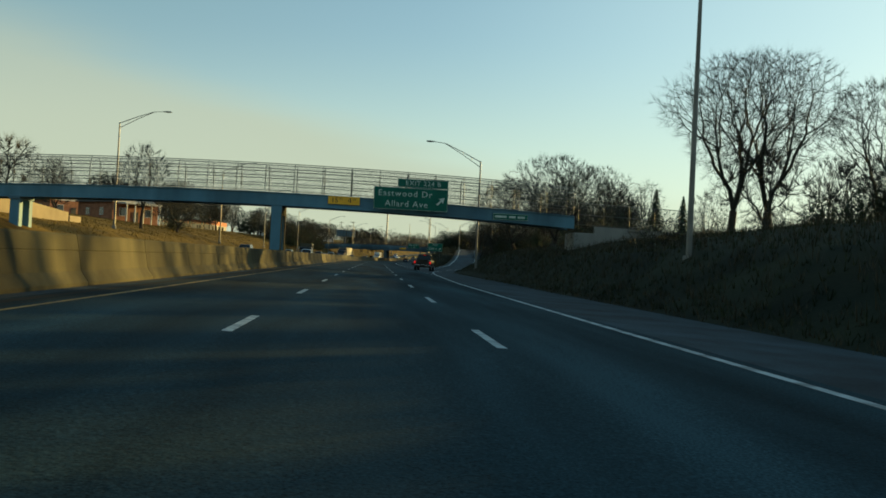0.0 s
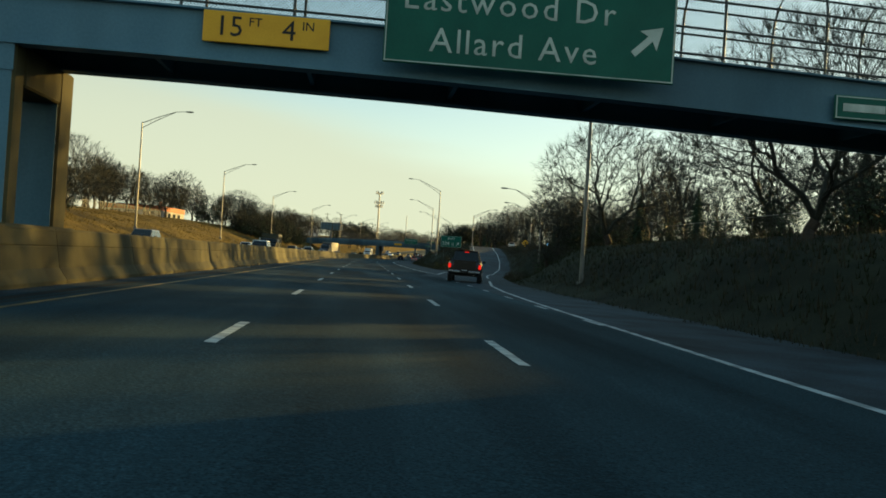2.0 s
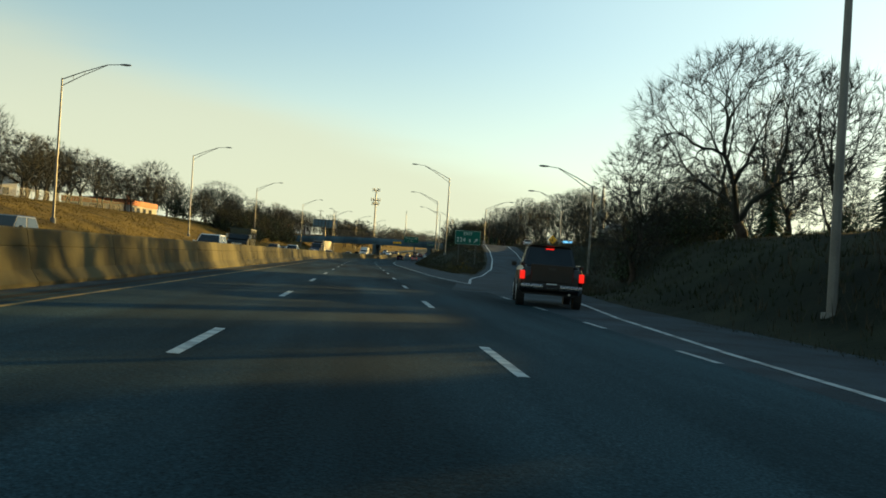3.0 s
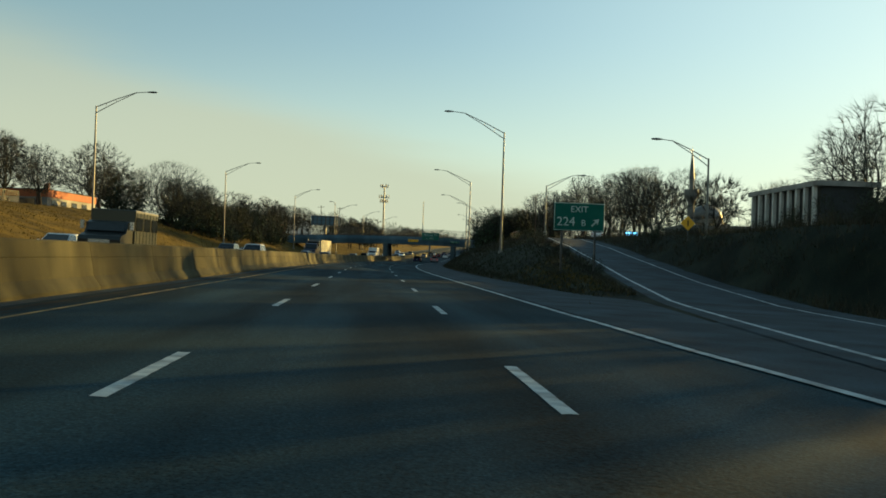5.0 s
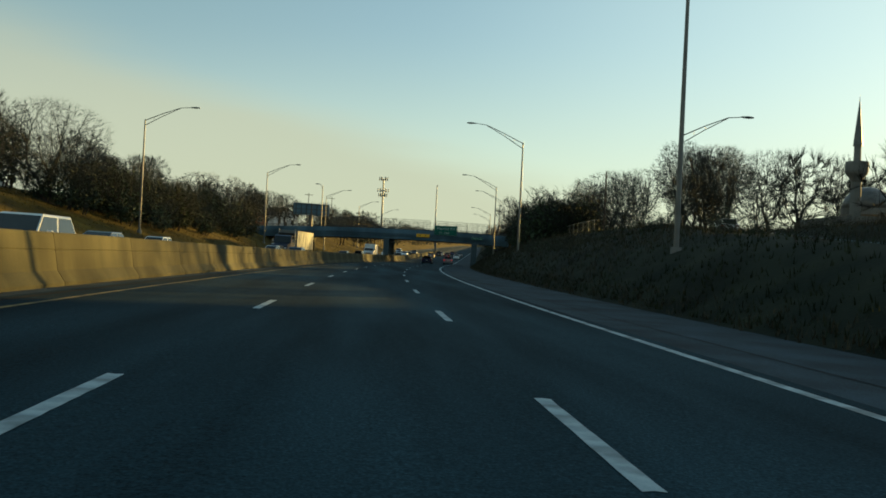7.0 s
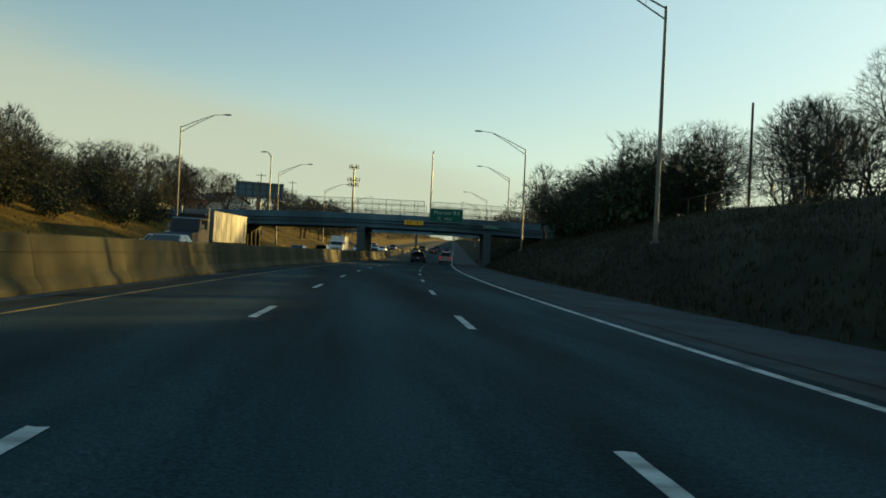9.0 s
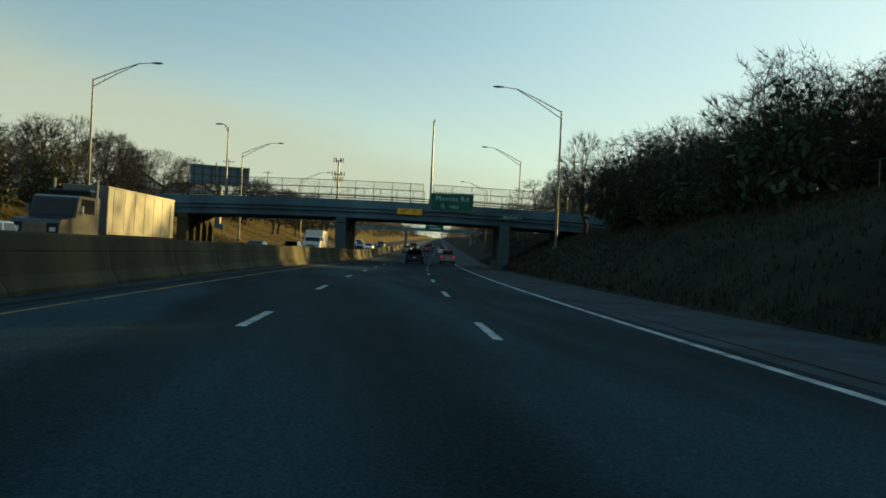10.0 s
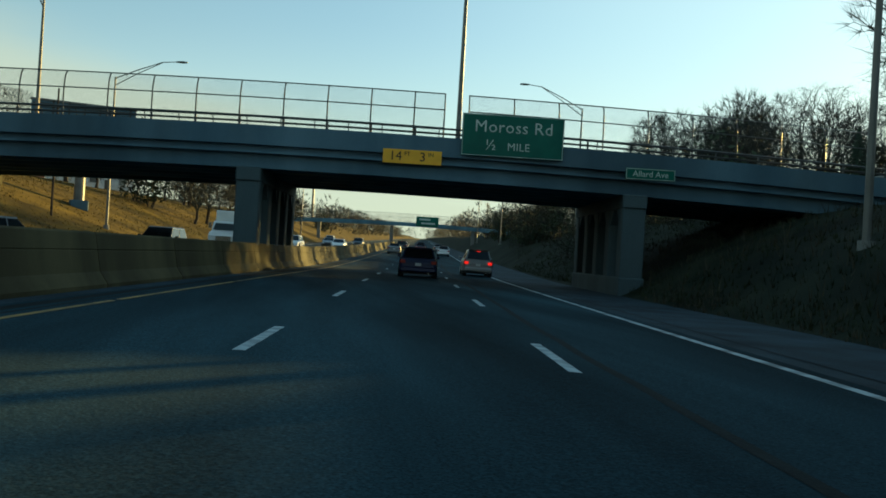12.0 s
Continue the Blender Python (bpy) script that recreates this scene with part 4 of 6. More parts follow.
ob = thing("shop_building", at(257.5, -51, 6.0), "low flat-roofed shop with bright orange upper wall", "building")
part("wall", B((-7, 0, 0.9), (14, 18.5, 2.4)), M["grey_wall"], ob, "grey block lower wall")
part("fascia", B((-7, 0, 2.45), (14.2, 18.7, 1.1)), M["orange"], ob, "orange painted band")
part("roof_edge", B((-7, 0, 3.05), (14.3, 18.8, 0.12)), M["roof"], ob)
for y in (-7.0, -3.5, 0.5, 4.5):
    pane(ob, (0.02, y, 0.9), (0.12, 2.0, 1.3), "dark_wall", "x")
for x in (-3.0, -7.0, -11.0):
    pane(ob, (x, -9.26, 0.9), (2.4, 0.12, 1.5), "dark_wall")
part("chimney", B((-1.5, -6, 3.6), (0.6, 0.6, 1.1)), M["brick"], ob)

zb_ = ground_z(372.5, -29.6)
ob = thing("billboard", at(372.5, -29.6, zb_, 26), "large dark billboard seen from behind on a steel column", "billboard")
zp = 9.4 - zb_
part("panel", B((0, 0, zp + 1.35), (8.4, 0.5, 2.7), bevel=0.03), M["grey_beam"], ob)
part("frame", B((0, -0.02, zp + 2.72), (8.6, 0.7, 0.14)), M["grey_wall"], ob)
for i in range(7):
    part("stringer", B((-3.75 + 1.25 * i, -0.34, zp + 1.35), (0.14, 0.2, 2.7)), M["dark_steel"], ob)
for z in (0.35, 1.35, 2.35):
    part("cross_rail", B((0, -0.30, zp + z), (8.2, 0.1, 0.14)), M["dark_steel"], ob)
# right end made paler: the sun on it is put into the colour
part("lit_end", B((4.23, 0, zp + 1.35), (0.08, 0.46, 2.6)), M["grey_wall"], ob)
part("catwalk", B((0, 0.8, zp - 0.1), (8.4, 0.9, 0.08)), M["galv"], ob)
part("column", T([(0, 0.1, -0.5), (0, 0.1, zp + 0.4)], [0.45, 0.42], 14), M["galv"], ob)
part("footing", B((0, 0.1, 0.2), (1.5, 1.5, 0.9), bevel=0.05), M["grey_beam"], ob)

ob = thing("pillared_building", at(222.5, 50, 4.9), "long grey building with white pillars along its front", "building")
part("wall", B((3.5, 0, 3.4), (6, 19.0, 7.0)), M["dark_wall"], ob)
part("roof", B((3.4, 0, 6.8), (7.4, 20.2, 0.6)), M["grey_wall"], ob)
part("plinth", B((3.4, 0, 0.3), (7.2, 19.8, 0.6)), M["grey_wall"], ob)
for i in range(9):
    part("pillar", B((0.0, -8.8 + 2.2 * i, 3.5), (0.45, 0.45, 6.1), bevel=0.03), M["white_wall"], ob)
    if i < 8:
        pane(ob, (0.48, -7.7 + 2.2 * i, 3.7), (0.1, 1.4, 3.8), "grey_wall", "x")

ob = thing("minaret", at(263, 50.25, 5.2), "slender grey minaret with a balcony and pointed cap", "tower")
part("shaft", T([(0, 0, 0), (0, 0, 8.0)], [0.62, 0.52], 16), M["stone"], ob)
part("balcony", T([(0, 0, 7.2), (0, 0, 7.6), (0, 0, 8.15), (0, 0, 8.4)], [0.54, 0.72, 1.12, 1.2], 16), M["stone"], ob)
part("railing", T([(0, 0, 8.4), (0, 0, 9.45)], [1.2, 1.2], 16), M["stone"], ob)
part("upper_shaft", T([(0, 0, 9.4), (0, 0, 11.4)], [0.40, 0.36], 14), M["stone"], ob)
part("cap", T([(0, 0, 11.2), (0, 0, 11.5), (0, 0, 16.1)], [0.50, 0.48, 0.05], 14), M["galv"], ob)
part("finial", T([(0, 0, 16.0), (0, 0, 16.7)], [0.05, 0.02], 6), M["galv"], ob)
ob = thing("domed_hall", at(270, 54.8, 4.9), "grey hall with a shallow dome beside the minaret", "building")
part("wall", B((0, 0, 1.9), (11, 14, 4.0)), M["stone"], ob)
part("drum", T([(0, 0, 4.4), (0, 0, 5.2)], [2.9, 2.9], 20), M["stone"], ob)
part("dome", T([(0, 0, 5.2)] + [(0, 0, 5.2 + 2.6 * math.sin(a_ * math.pi / 12)) for a_ in range(1, 7)], [2.8] + [2.8 * math.cos(a_ * math.pi / 12) + 0.02 for a_ in range(1, 7)], 20), M["galv"], ob, smooth_faces=True)
for i in range(4):
    pane(ob, (-5.52, -5.4 + 3.6 * i, 2.0), (0.1, 1.6, 2.2), "white_wall", "x")

# chain-link fence on the left bank top and right bank top
for s0, s1, u, h in ((150, 226, -44.5, 1.4), (60, 108, 24.0, 1.3), (262, 326, 21.5, 1.3)):
    m = at((s0 + s1) / 2, u, 0)
    ob = thing("wire_fence", m, "low galvanised chain-link fence along the bank top", "fence")
    inv = m.inverted()
    n = round((s1 - s0) / 4)
    tops = []
    for i in range(n + 1):
        s = s0 + (s1 - s0) * i / n
        p = inv @ rd(s, u, ground_z(s, u))
        part("post", T([p - Vector((0, 0, 0.2)), p + Vector((0, 0, h))], 0.035, 6), M["galv"], ob)
        tops.append(p)
    part("rail", T([p + Vector((0, 0, h)) for p in tops], 0.022, 5), M["galv"], ob)
    bm = bmesh.new()
    row = [(bm.verts.new(p), bm.verts.new(p + Vector((0, 0, h)))) for p in tops]
    for p, q in zip(row, row[1:]):
        bm.faces.new((p[0], q[0], q[1], p[1]))
    fab = part("wire_mesh", bm, M["wire"], ob, "grey chain-link fabric")


# ---- trees: bare, branching crowns ----
def crown_tree(seed, height, width, name, label, tips=300, bole=0.2, low=0.22, wide=0.5, foot=2.0, hollow=0.8, stems=1, spread=0.0, sprays=6, spray_len=0.7, spray_w=0.014, tip_r=0.014, gnarl=0.07, up=0.5, leaves=0, leaf_size=0.12, core=0):
    """A bare tree whose limbs divide again and again to fill a lumpy crown. low, wide: heights of the crown's foot and of its widest part,
    as shares of the height; foot: how round it is below; hollow: how much the tips crowd its outside. stems above 1 make a thicket."""
    rng = random.Random(seed)
    data = {"trunk": ([], []), "crown": ([], [])}
    z0, zc = low * height, wide * height
    loose = 0.62 if stems > 1 else 0.34
    ends = []

    def reach(z, an):
        if z > zc:
            r = math.sqrt(max(0.0, 1 - ((z - zc) / (height - zc)) ** 2))
        else:
            r = 1 - 0.92 * ((zc - z) / (zc - z0)) ** foot
        return width / 2 * r * (1 + 0.34 * noise.noise((math.cos(an) * 1.3 + seed, math.sin(an) * 1.3, z / height * 3.2)))

    pts = []
    while len(pts) < tips:
        z, an, f = rng.uniform(z0, height * 0.985), rng.uniform(0, 6.2832), math.sqrt(rng.random())
        full = reach(z, an)
        if rng.random() * width / 2 < full and rng.random() < (1 - hollow) + hollow * max(f, (z - zc) / (height - zc)) ** 2:
            pts.append((math.cos(an) * f * full, math.sin(an) * f * full, z))
    pts = np.array(pts)

    def limb(key, line, rad, n):
        vs, fs = data[key]
        base = len(vs)
        for i, p in enumerate(line):
            d = (line[min(i + 1, len(line) - 1)] - line[max(i - 1, 0)]).normalized()
            sx = d.orthogonal().normalized()
            ty = d.cross(sx)
            for k in range(n):
                an = 2 * math.pi * k / n
                vs.append(p + (sx * math.cos(an) + ty * math.sin(an)) * rad[i])
        for i in range(len(line) - 1):
            for k in range(n):
                q = base + i * n
                fs.append((q + k, q + (k + 1) % n, q + n + (k + 1) % n, q + n + k))

    def girth(n):
        return tip_r * n ** 0.47

    def sliver(p, e, w):
        vs, fs = data["crown"]
        sx = (e - p).orthogonal().normalized() * w
        k = len(vs)
        vs += [p + sx, p - sx, e]
        fs.append((k, k + 1, k + 2))

    def finish(p, d, q):
        mid = (p + q) / 2 + d * (q - p).length * 0.12
        vs, fs = data["crown"]
        k, sx = len(vs), (q - p).orthogonal().normalized() * tip_r * 1.2
        ty = (q - p).normalized().cross(sx)
        vs += [p + sx, p - sx * 0.5 + ty * 0.87, p - sx * 0.5 - ty * 0.87, q]
        fs += [(k, k + 1, k + 3), (k + 1, k + 2, k + 3), (k + 2, k, k + 3)]
        ends.append(q)
        out = ((q - mid).normalized() + Vector((q.x, q.y, 0)).normalized() * 0.35 + Vector((0, 0, up))).normalized()
        for c in range(sprays):
            s = p.lerp(q, 0.25 + 0.75 * rng.random()) if c else q
            t = (out + Vector((rng.gauss(0, loose), rng.gauss(0, loose), rng.gauss(0, loose * 0.9)))).normalized()
            sliver(s, s + t * spray_len * rng.uniform(0.45, 1.25), spray_w)

    def grow(ps, p, d, level):
        if len(ps) <= 2:
            for q in ps:
                finish(p, d, Vector(q))
            return
        away = ps - np.array(p)
        away = away / (np.linalg.norm(away, axis=1)[:, None] + 1e-6)
        k = 3 if (rng.random() < 0.35 or level == 0) and len(ps) > 8 else 2
        seeds = away[[rng.randrange(len(ps)) for _ in range(k)]]
        for _ in range(5):
            near = np.argmax(away @ seeds.T, axis=1)
            for c in range(k):
                if (near == c).any():
                    m = away[near == c].mean(axis=0)
                    seeds[c] = m / (np.linalg.norm(m) + 1e-6)
        groups = [ps[near == c] for c in range(k) if (near == c).any()]
        if len(groups) == 1:
            groups = [ps[::2], ps[1::2]]
        for g in groups:
            mean = Vector(g.mean(axis=0))
            q = p.lerp(mean, rng.uniform(0.26, 0.42) if len(g) > 6 else rng.uniform(0.45, 0.6))
            span = (q - p).length
            wob = Vector((rng.gauss(0, 1), rng.gauss(0, 1), rng.gauss(0, 0.6))) * span * gnarl
            mid = (p + q) / 2 + d * span * 0.14 + wob
            r0, r1 = girth(len(g)), girth(len(g)) * 0.86
            if r0 > 0.035:
                limb("crown", [p, mid, q], [r0 * 1.06, r0 * 0.96, r1], 6 if r0 > 0.1 else 4 if r0 > 0.06 else 3)
            else:
                limb("crown", [p, q], [r0, r1], 3)
            grow(g, q, (q - mid).normalized(), level + 1)

    if stems == 1:
        top = Vector((rng.gauss(0, 0.02), rng.gauss(0, 0.02), bole)) * height
        mid = top * 0.5 + Vector((rng.gauss(0, 0.012), rng.gauss(0, 0.012), 0)) * height
        r = girth(tips)
        limb("trunk", [Vector((0, 0, -0.5)), Vector((0, 0, 0.25)), mid, top], [r * 1.75, r * 1.25, r * 1.08, r], 10)
        grow(pts, top, (top - mid).normalized(), 0)
    else:
        for k in range(stems):
            an = 6.2832 * (k + rng.random() * 0.7) / stems
            f = spread * width / 2 * rng.uniform(0.3, 1.0)
            foot_ = Vector((math.cos(an) * f, math.sin(an) * f, -0.3))
            own = pts[k::stems]
            mine = sorted(own.tolist(), key=lambda q: math.hypot(q[0] - foot_.x, q[1] - foot_.y))
            own = np.array(mine)
            top = foot_ + Vector((math.cos(an) * 0.25, math.sin(an) * 0.25, bole * height + 0.3))
            limb("trunk", [foot_, top], [girth(len(own)) * 1.2, girth(len(own))], 5)
            grow(own, top, Vector((math.cos(an) * 0.3, math.sin(an) * 0.3, 0.9)).normalized(), 1)
    ob = thing(name, Matrix(), label, "shrub" if stems > 1 else "tree")
    for key, mt in (("trunk", "bark"), ("crown", "twig")):
        vs, fs = data[key]
        me = bpy.data.meshes.new(key)
        me.from_pydata(vs, [], fs)
        me.materials.append(M[mt])
        o = new(key if stems == 1 else ("thicket" if key == "trunk" else "crown"), me)
        o.parent = ob
        if stems > 1:
            tagged(o, kind="stuff")
    if leaves or core:
        vs, fs = [], []
        for i in range(leaves + core):
            e = rng.choice(ends)
            if i < leaves:
                f = rng.uniform(0.78, 0.99)
                p, size = Vector((e.x * f, e.y * f, e.z * (0.5 + f / 2))) + Vector((rng.gauss(0, 1), rng.gauss(0, 1), rng.gauss(0, 0.9))) * leaf_size * 1.6, leaf_size * rng.uniform(0.6, 1.4)
            else:
                p, size = Vector((e.x * rng.uniform(0.3, 0.82), e.y * rng.uniform(0.3, 0.82), e.z * rng.uniform(0.25, 0.86))), leaf_size * rng.uniform(2.0, 3.6)
            x = Vector((rng.gauss(0, 1), rng.gauss(0, 1), rng.gauss(0, 1))).normalized() * size
            y = x.orthogonal().normalized() * size * (0.3 if i < leaves else 0.5)
            k = len(vs)
            vs += [p - x, p + y, p + x] + ([] if i < leaves else [p - y])
            fs.append(tuple(range(k, len(vs))))
        me = bpy.data.meshes.new("foliage")
        me.from_pydata(vs, [], fs)
        me.materials.append(M["scrub_leaf"])
        o = tagged(new("foliage", me), kind="stuff")
        o.parent = ob
    return ob


def conifer(seed, height, label):
    rng = random.Random(seed)
    ob = thing("conifer", Matrix(), label, "tree")
    part("trunk", T([(0, 0, -0.3), (0, 0, height)], [0.16, 0.03], 6), M["bark"], ob)
    vs, fs = [], []
    z = height * 0.10
    while z < height:
        r = (height - z) * 0.27 + 0.15
        n = 9
        for k in range(n):
            an = k * 6.283 / n + rng.uniform(-0.3, 0.3)
            d = Vector((math.cos(an), math.sin(an), 0))
            side = Vector((-d.y, d.x, 0))
            for f in range(5):
                c = d * r * (0.25 + 0.19 * f) * rng.uniform(0.85, 1.1) + Vector((0, 0, z - 0.10 * f * r + rng.uniform(-0.08, 0.08)))
                w = r * 0.26 * (1.15 - 0.15 * f) * rng.uniform(0.7, 1.2)
                b_ = len(vs)
                vs += [c - side * w - d * w * 0.4, c + d * w * 0.9 - Vector((0, 0, 0.1)), c + side * w - d * w * 0.4, c + Vector((0, 0, 0.13))]
                fs += [(b_, b_ + 1, b_ + 3), (b_ + 1, b_ + 2, b_ + 3)]
        z += 0.22 + r * 0.14
    me = bpy.data.meshes.new("needles")
    me.from_pydata(vs, [], fs)
    me.materials.append(M["needles"])
    o = new("needles", me)
    o.parent = ob
    return ob


kinds = {
    "big": (crown_tree(11, 20, 15.5, "tree", "tall bare winter tree with upswept limbs on the bank top", 1250, 0.22, 0.24, 0.72, 1.15, 0.65, sprays=9, spray_len=1.15, spray_w=0.011, up=0.35, tip_r=0.013), 20),
    "big2": (crown_tree(5, 19, 13, "tree", "tall bare winter tree with upswept limbs on the bank top", 900, 0.2, 0.24, 0.6, 1.5, 0.7, sprays=9, spray_len=1.15, spray_w=0.012, up=0.3, tip_r=0.015, gnarl=0.11), 19),
    "oak": (crown_tree(19, 11, 15.0, "tree", "broad bare tree with a dense domed crown on the bank", 1450, 0.09, 0.14, 0.40, 2.4, 0.72, sprays=10, spray_len=0.8, spray_w=0.009, up=0.3, tip_r=0.0092, gnarl=0.045), 11),
    "round": (crown_tree(23, 11, 10.5, "tree", "bare winter tree with a broad rounded crown", 460, 0.2, 0.2, 0.52, 2.0, 0.75, sprays=10, spray_len=0.95, spray_w=0.015, up=0.3), 11),
    "round2": (crown_tree(31, 10, 8.8, "tree", "bare winter tree with a broad rounded crown", 400, 0.22, 0.2, 0.55, 1.8, 0.75, sprays=10, spray_len=0.9, spray_w=0.015, up=0.35, gnarl=0.1), 10),
    "far": (crown_tree(71, 10, 9.0, "tree", "distant bare winter tree with a rounded crown", 110, 0.2, 0.16, 0.5, 2.0, 0.65, sprays=14, spray_len=1.5, spray_w=0.028, tip_r=0.024, up=0.3), 10),
    "thin": (crown_tree(47, 12, 6.6, "tree", "slim bare winter tree with fine twigs", 300, 0.22, 0.24, 0.62, 1.3, 0.7, sprays=9, spray_len=1.0, spray_w=0.014, up=0.5), 12),
    "scrub": (crown_tree(53, 6.5, 6.4, "shrub", "dense dark shrub with a fringe of fine twigs on the bank", 150, 0.06, 0.05, 0.4, 3.0, 0.8, stems=5, spread=0.3, sprays=12, spray_len=0.52, spray_w=0.012, up=0.4, leaves=1550, leaf_size=0.085, core=430), 6.5),
    "scrub2": (crown_tree(61, 6.0, 7.2, "shrub", "tangled dark evergreen shrub with a ragged crown on the bank", 150, 0.06, 0.05, 0.45, 3.0, 0.75, stems=6, spread=0.35, sprays=12, spray_len=0.5, spray_w=0.012, up=0.35, leaves=1550, leaf_size=0.085, core=430), 6.0),
    "brush": (crown_tree(83, 1.9, 2.6, "bush", "low dark tangle of brambles on the shaded bank", 40, 0.05, 0.04, 0.4, 3.0, 0.7, stems=6, spread=0.5, sprays=5, spray_len=0.38, spray_w=0.012, tip_r=0.009, leaves=320, leaf_size=0.08), 1.9),
    "brush2": (crown_tree(89, 1.6, 2.8, "bush", "low dark bush with withered brown leaves on the bank", 40, 0.05, 0.04, 0.4, 3.0, 0.7, stems=7, spread=0.5, sprays=4, spray_len=0.34, spray_w=0.012, tip_r=0.009, leaves=380, leaf_size=0.08), 1.6),
    "conifer": (conifer(3, 9, "dark green conifer among bare trees"), 9),
}
used = {}


def plant(kind, s, u, h, turn=0.0):
    proto, h0 = kinds[kind]
    k = h / h0
    first = used.setdefault(kind, k)
    place = at(s, u, ground_z(s, u), turn)
    if proto.location.length > 0:
        copy_thing(proto, place @ Matrix.Scale(k / first, 4))
    else:
        proto.location, proto.rotation_euler, proto.scale = place.translation, place.to_euler(), (first, first, first)


rt = random.Random(77)
# right bank, before and round the footbridge
# those at 162 to 172 are mostly unseen, added to shade the barrier
for k, s, u, h in (("oak", 71.7, 17.2, 8.9), ("oak", 106.5, 18.9, 9.8), ("oak", 94, 26.5, 9.8), ("big", 66, 47, 16), ("oak", 172, 41, 8), ("round2", 166, 38, 7), ("scrub2", 168, 37, 4.8), ("scrub", 162, 35, 5), ("big", 99, 46.2, 26), ("big", 100.5, 51.2, 27), ("big2", 56, 50, 20), ("thin", 112, 27, 10), ("thin", 116, 25, 9),
                   ("conifer", 101, 36.5, 8), ("conifer", 102, 40.5, 7.4), ("conifer", 100, 60, 7), ("conifer", 112, 23, 4.2), ("conifer", 104, 25, 4.0), ("round2", 124, 30, 8), ("round2", 84, 26, 7), ("thin", 90, 32, 8), ("thin", 108, 34, 8),
                   ("thin", 136, 34, 9), ("thin", 152, 36, 9), ("round2", 140, 42, 9), ("big", 40, 46, 18), ("big2", 22, 46, 19), ("round", 30, 38, 12),
                   ("round2", 10, 38, 13), ("big", 2, 48, 18), ("round", -15, 40, 13), ("big2", -35, 44, 17)):
    plant(k, s, u, h, rt.uniform(0, 360))
# a row of tall trees along the street behind the ramp
# the two round2 at 206 and 200 are added to shade the road
for k, s, u, h in (("round", 216, 59, 17.5), ("round2", 206, 64, 14), ("round2", 200, 60, 12), ("thin", 224, 62, 15), ("thin", 240, 66, 17), ("big2", 354, 60, 22), ("big", 337, 54.5, 20), ("big2", 325, 47, 17), ("big2", 368, 61, 21), ("big", 347, 43, 16), ("big2", 356, 71, 22), ("thin", 330, 51, 18),
                   ("thin", 344, 58, 19), ("oak", 312, 31.5, 11.5), ("round", 322, 35, 12), ("big", 404, 49, 19), ("big2", 408, 42, 17), ("thin", 396, 38, 14), ("round", 300, 52, 11), ("thin", 285, 58, 12), ("round2", 246, 60, 10)):
    plant(k, s, u, h, rt.uniform(0, 360))
# dark undergrowth below the trees beyond the footbridge
for k, s, u, h in (("round2", 113, 15.4, 6.4), ("round", 118, 17.5, 7.4), ("scrub", 111, 17.5, 3.0), ("scrub2", 116, 16, 2.8), ("scrub", 122, 19, 4), ("scrub2", 104, 23, 2.4), ("scrub", 98, 24, 2.4), ("scrub2", 92, 25, 4.0), ("scrub", 87, 24, 2.6), ("scrub2", 82, 26, 4.6), ("scrub", 76, 21, 3.6), ("scrub2", 72, 20, 3.4), ("scrub", 68, 21, 3.2), ("scrub2", 126, 22, 5), ("scrub", 101, 29, 5), ("scrub2", 95, 31, 5)):
    plant(k, s, u, h, rt.uniform(0, 360))
# thick scrub on the right bank before the road bridge
for i in range(28):
    s = 284 + 25 * rt.random()
    u = 15.5 + 9 * rt.random()
    plant(rt.choice(("scrub", "scrub2")), s, u, rt.uniform(4.0, 5.8) * (0.8 + 0.45 * (u - 15) / 9), rt.uniform(0, 360))
for k, s, u, h in (("scrub", 283.5, 17.6, 7.6), ("scrub2", 287, 20.5, 7.2), ("scrub", 295, 20, 6.6), ("scrub2", 303, 20.5, 7.2), ("scrub", 308.5, 17.4, 7.2), ("scrub2", 314.7, 17.4, 8.0), ("scrub", 318.5, 20.5, 8.4), ("scrub2", 300.5, 17.2, 6.6), ("thin", 321.5, 15.6, 9.2), ("big2", 275, 34, 11.5), ("thin", 266, 37, 10)):
    plant(k, s, u, h, rt.uniform(0, 360))
for i in range(22):
    s = 132 + 75 * rt.random()
    if not 178 < s < 200:
        plant(rt.choice(("scrub", "scrub2")), s, max(23 + 11 * rt.random(), ramp(s)[0] + 8), rt.uniform(1.2, 2.4), rt.uniform(0, 360))
for i in range(10):
    plant(rt.choice(("scrub", "scrub2")), 113 + 14 * rt.random(), 19 + 9 * rt.random(), rt.uniform(2.0, 3.8), rt.uniform(0, 360))
# low brush on the right bank, beside the ramp and under the bridge
for n_, s0, s1, u0, u1, h0, h1 in ((40, -8, 88, 12.5, 27, 0.8, 1.9), (46, 118, 215, 0, 9, 0.8, 1.9), (34, 164, 228, -4.5, -1.4, 0.8, 1.5), (22, 215, 268, 12, 22, 0.6, 1.1), (30, 345, 420, 10.5, 20, 1.2, 3.0), (9, 334, 343, 12, 19, 0.5, 1.0)):
    for i in range(n_):
        s, u = rt.uniform(s0, s1), rt.uniform(u0, u1)
        if 100 < s < 215 or u < 5:
            u = ramp(s)[0] + u + (RAMP_W + 2.4 if u >= 0 else 0)
        if not paved(s, u) and not 64 < s < 100:
            plant(rt.choice(("brush", "brush2")), s, u, rt.uniform(h0, h1) * (0.7 if 180 < s < 198 and u > 20 else 1.0), rt.uniform(0, 360))
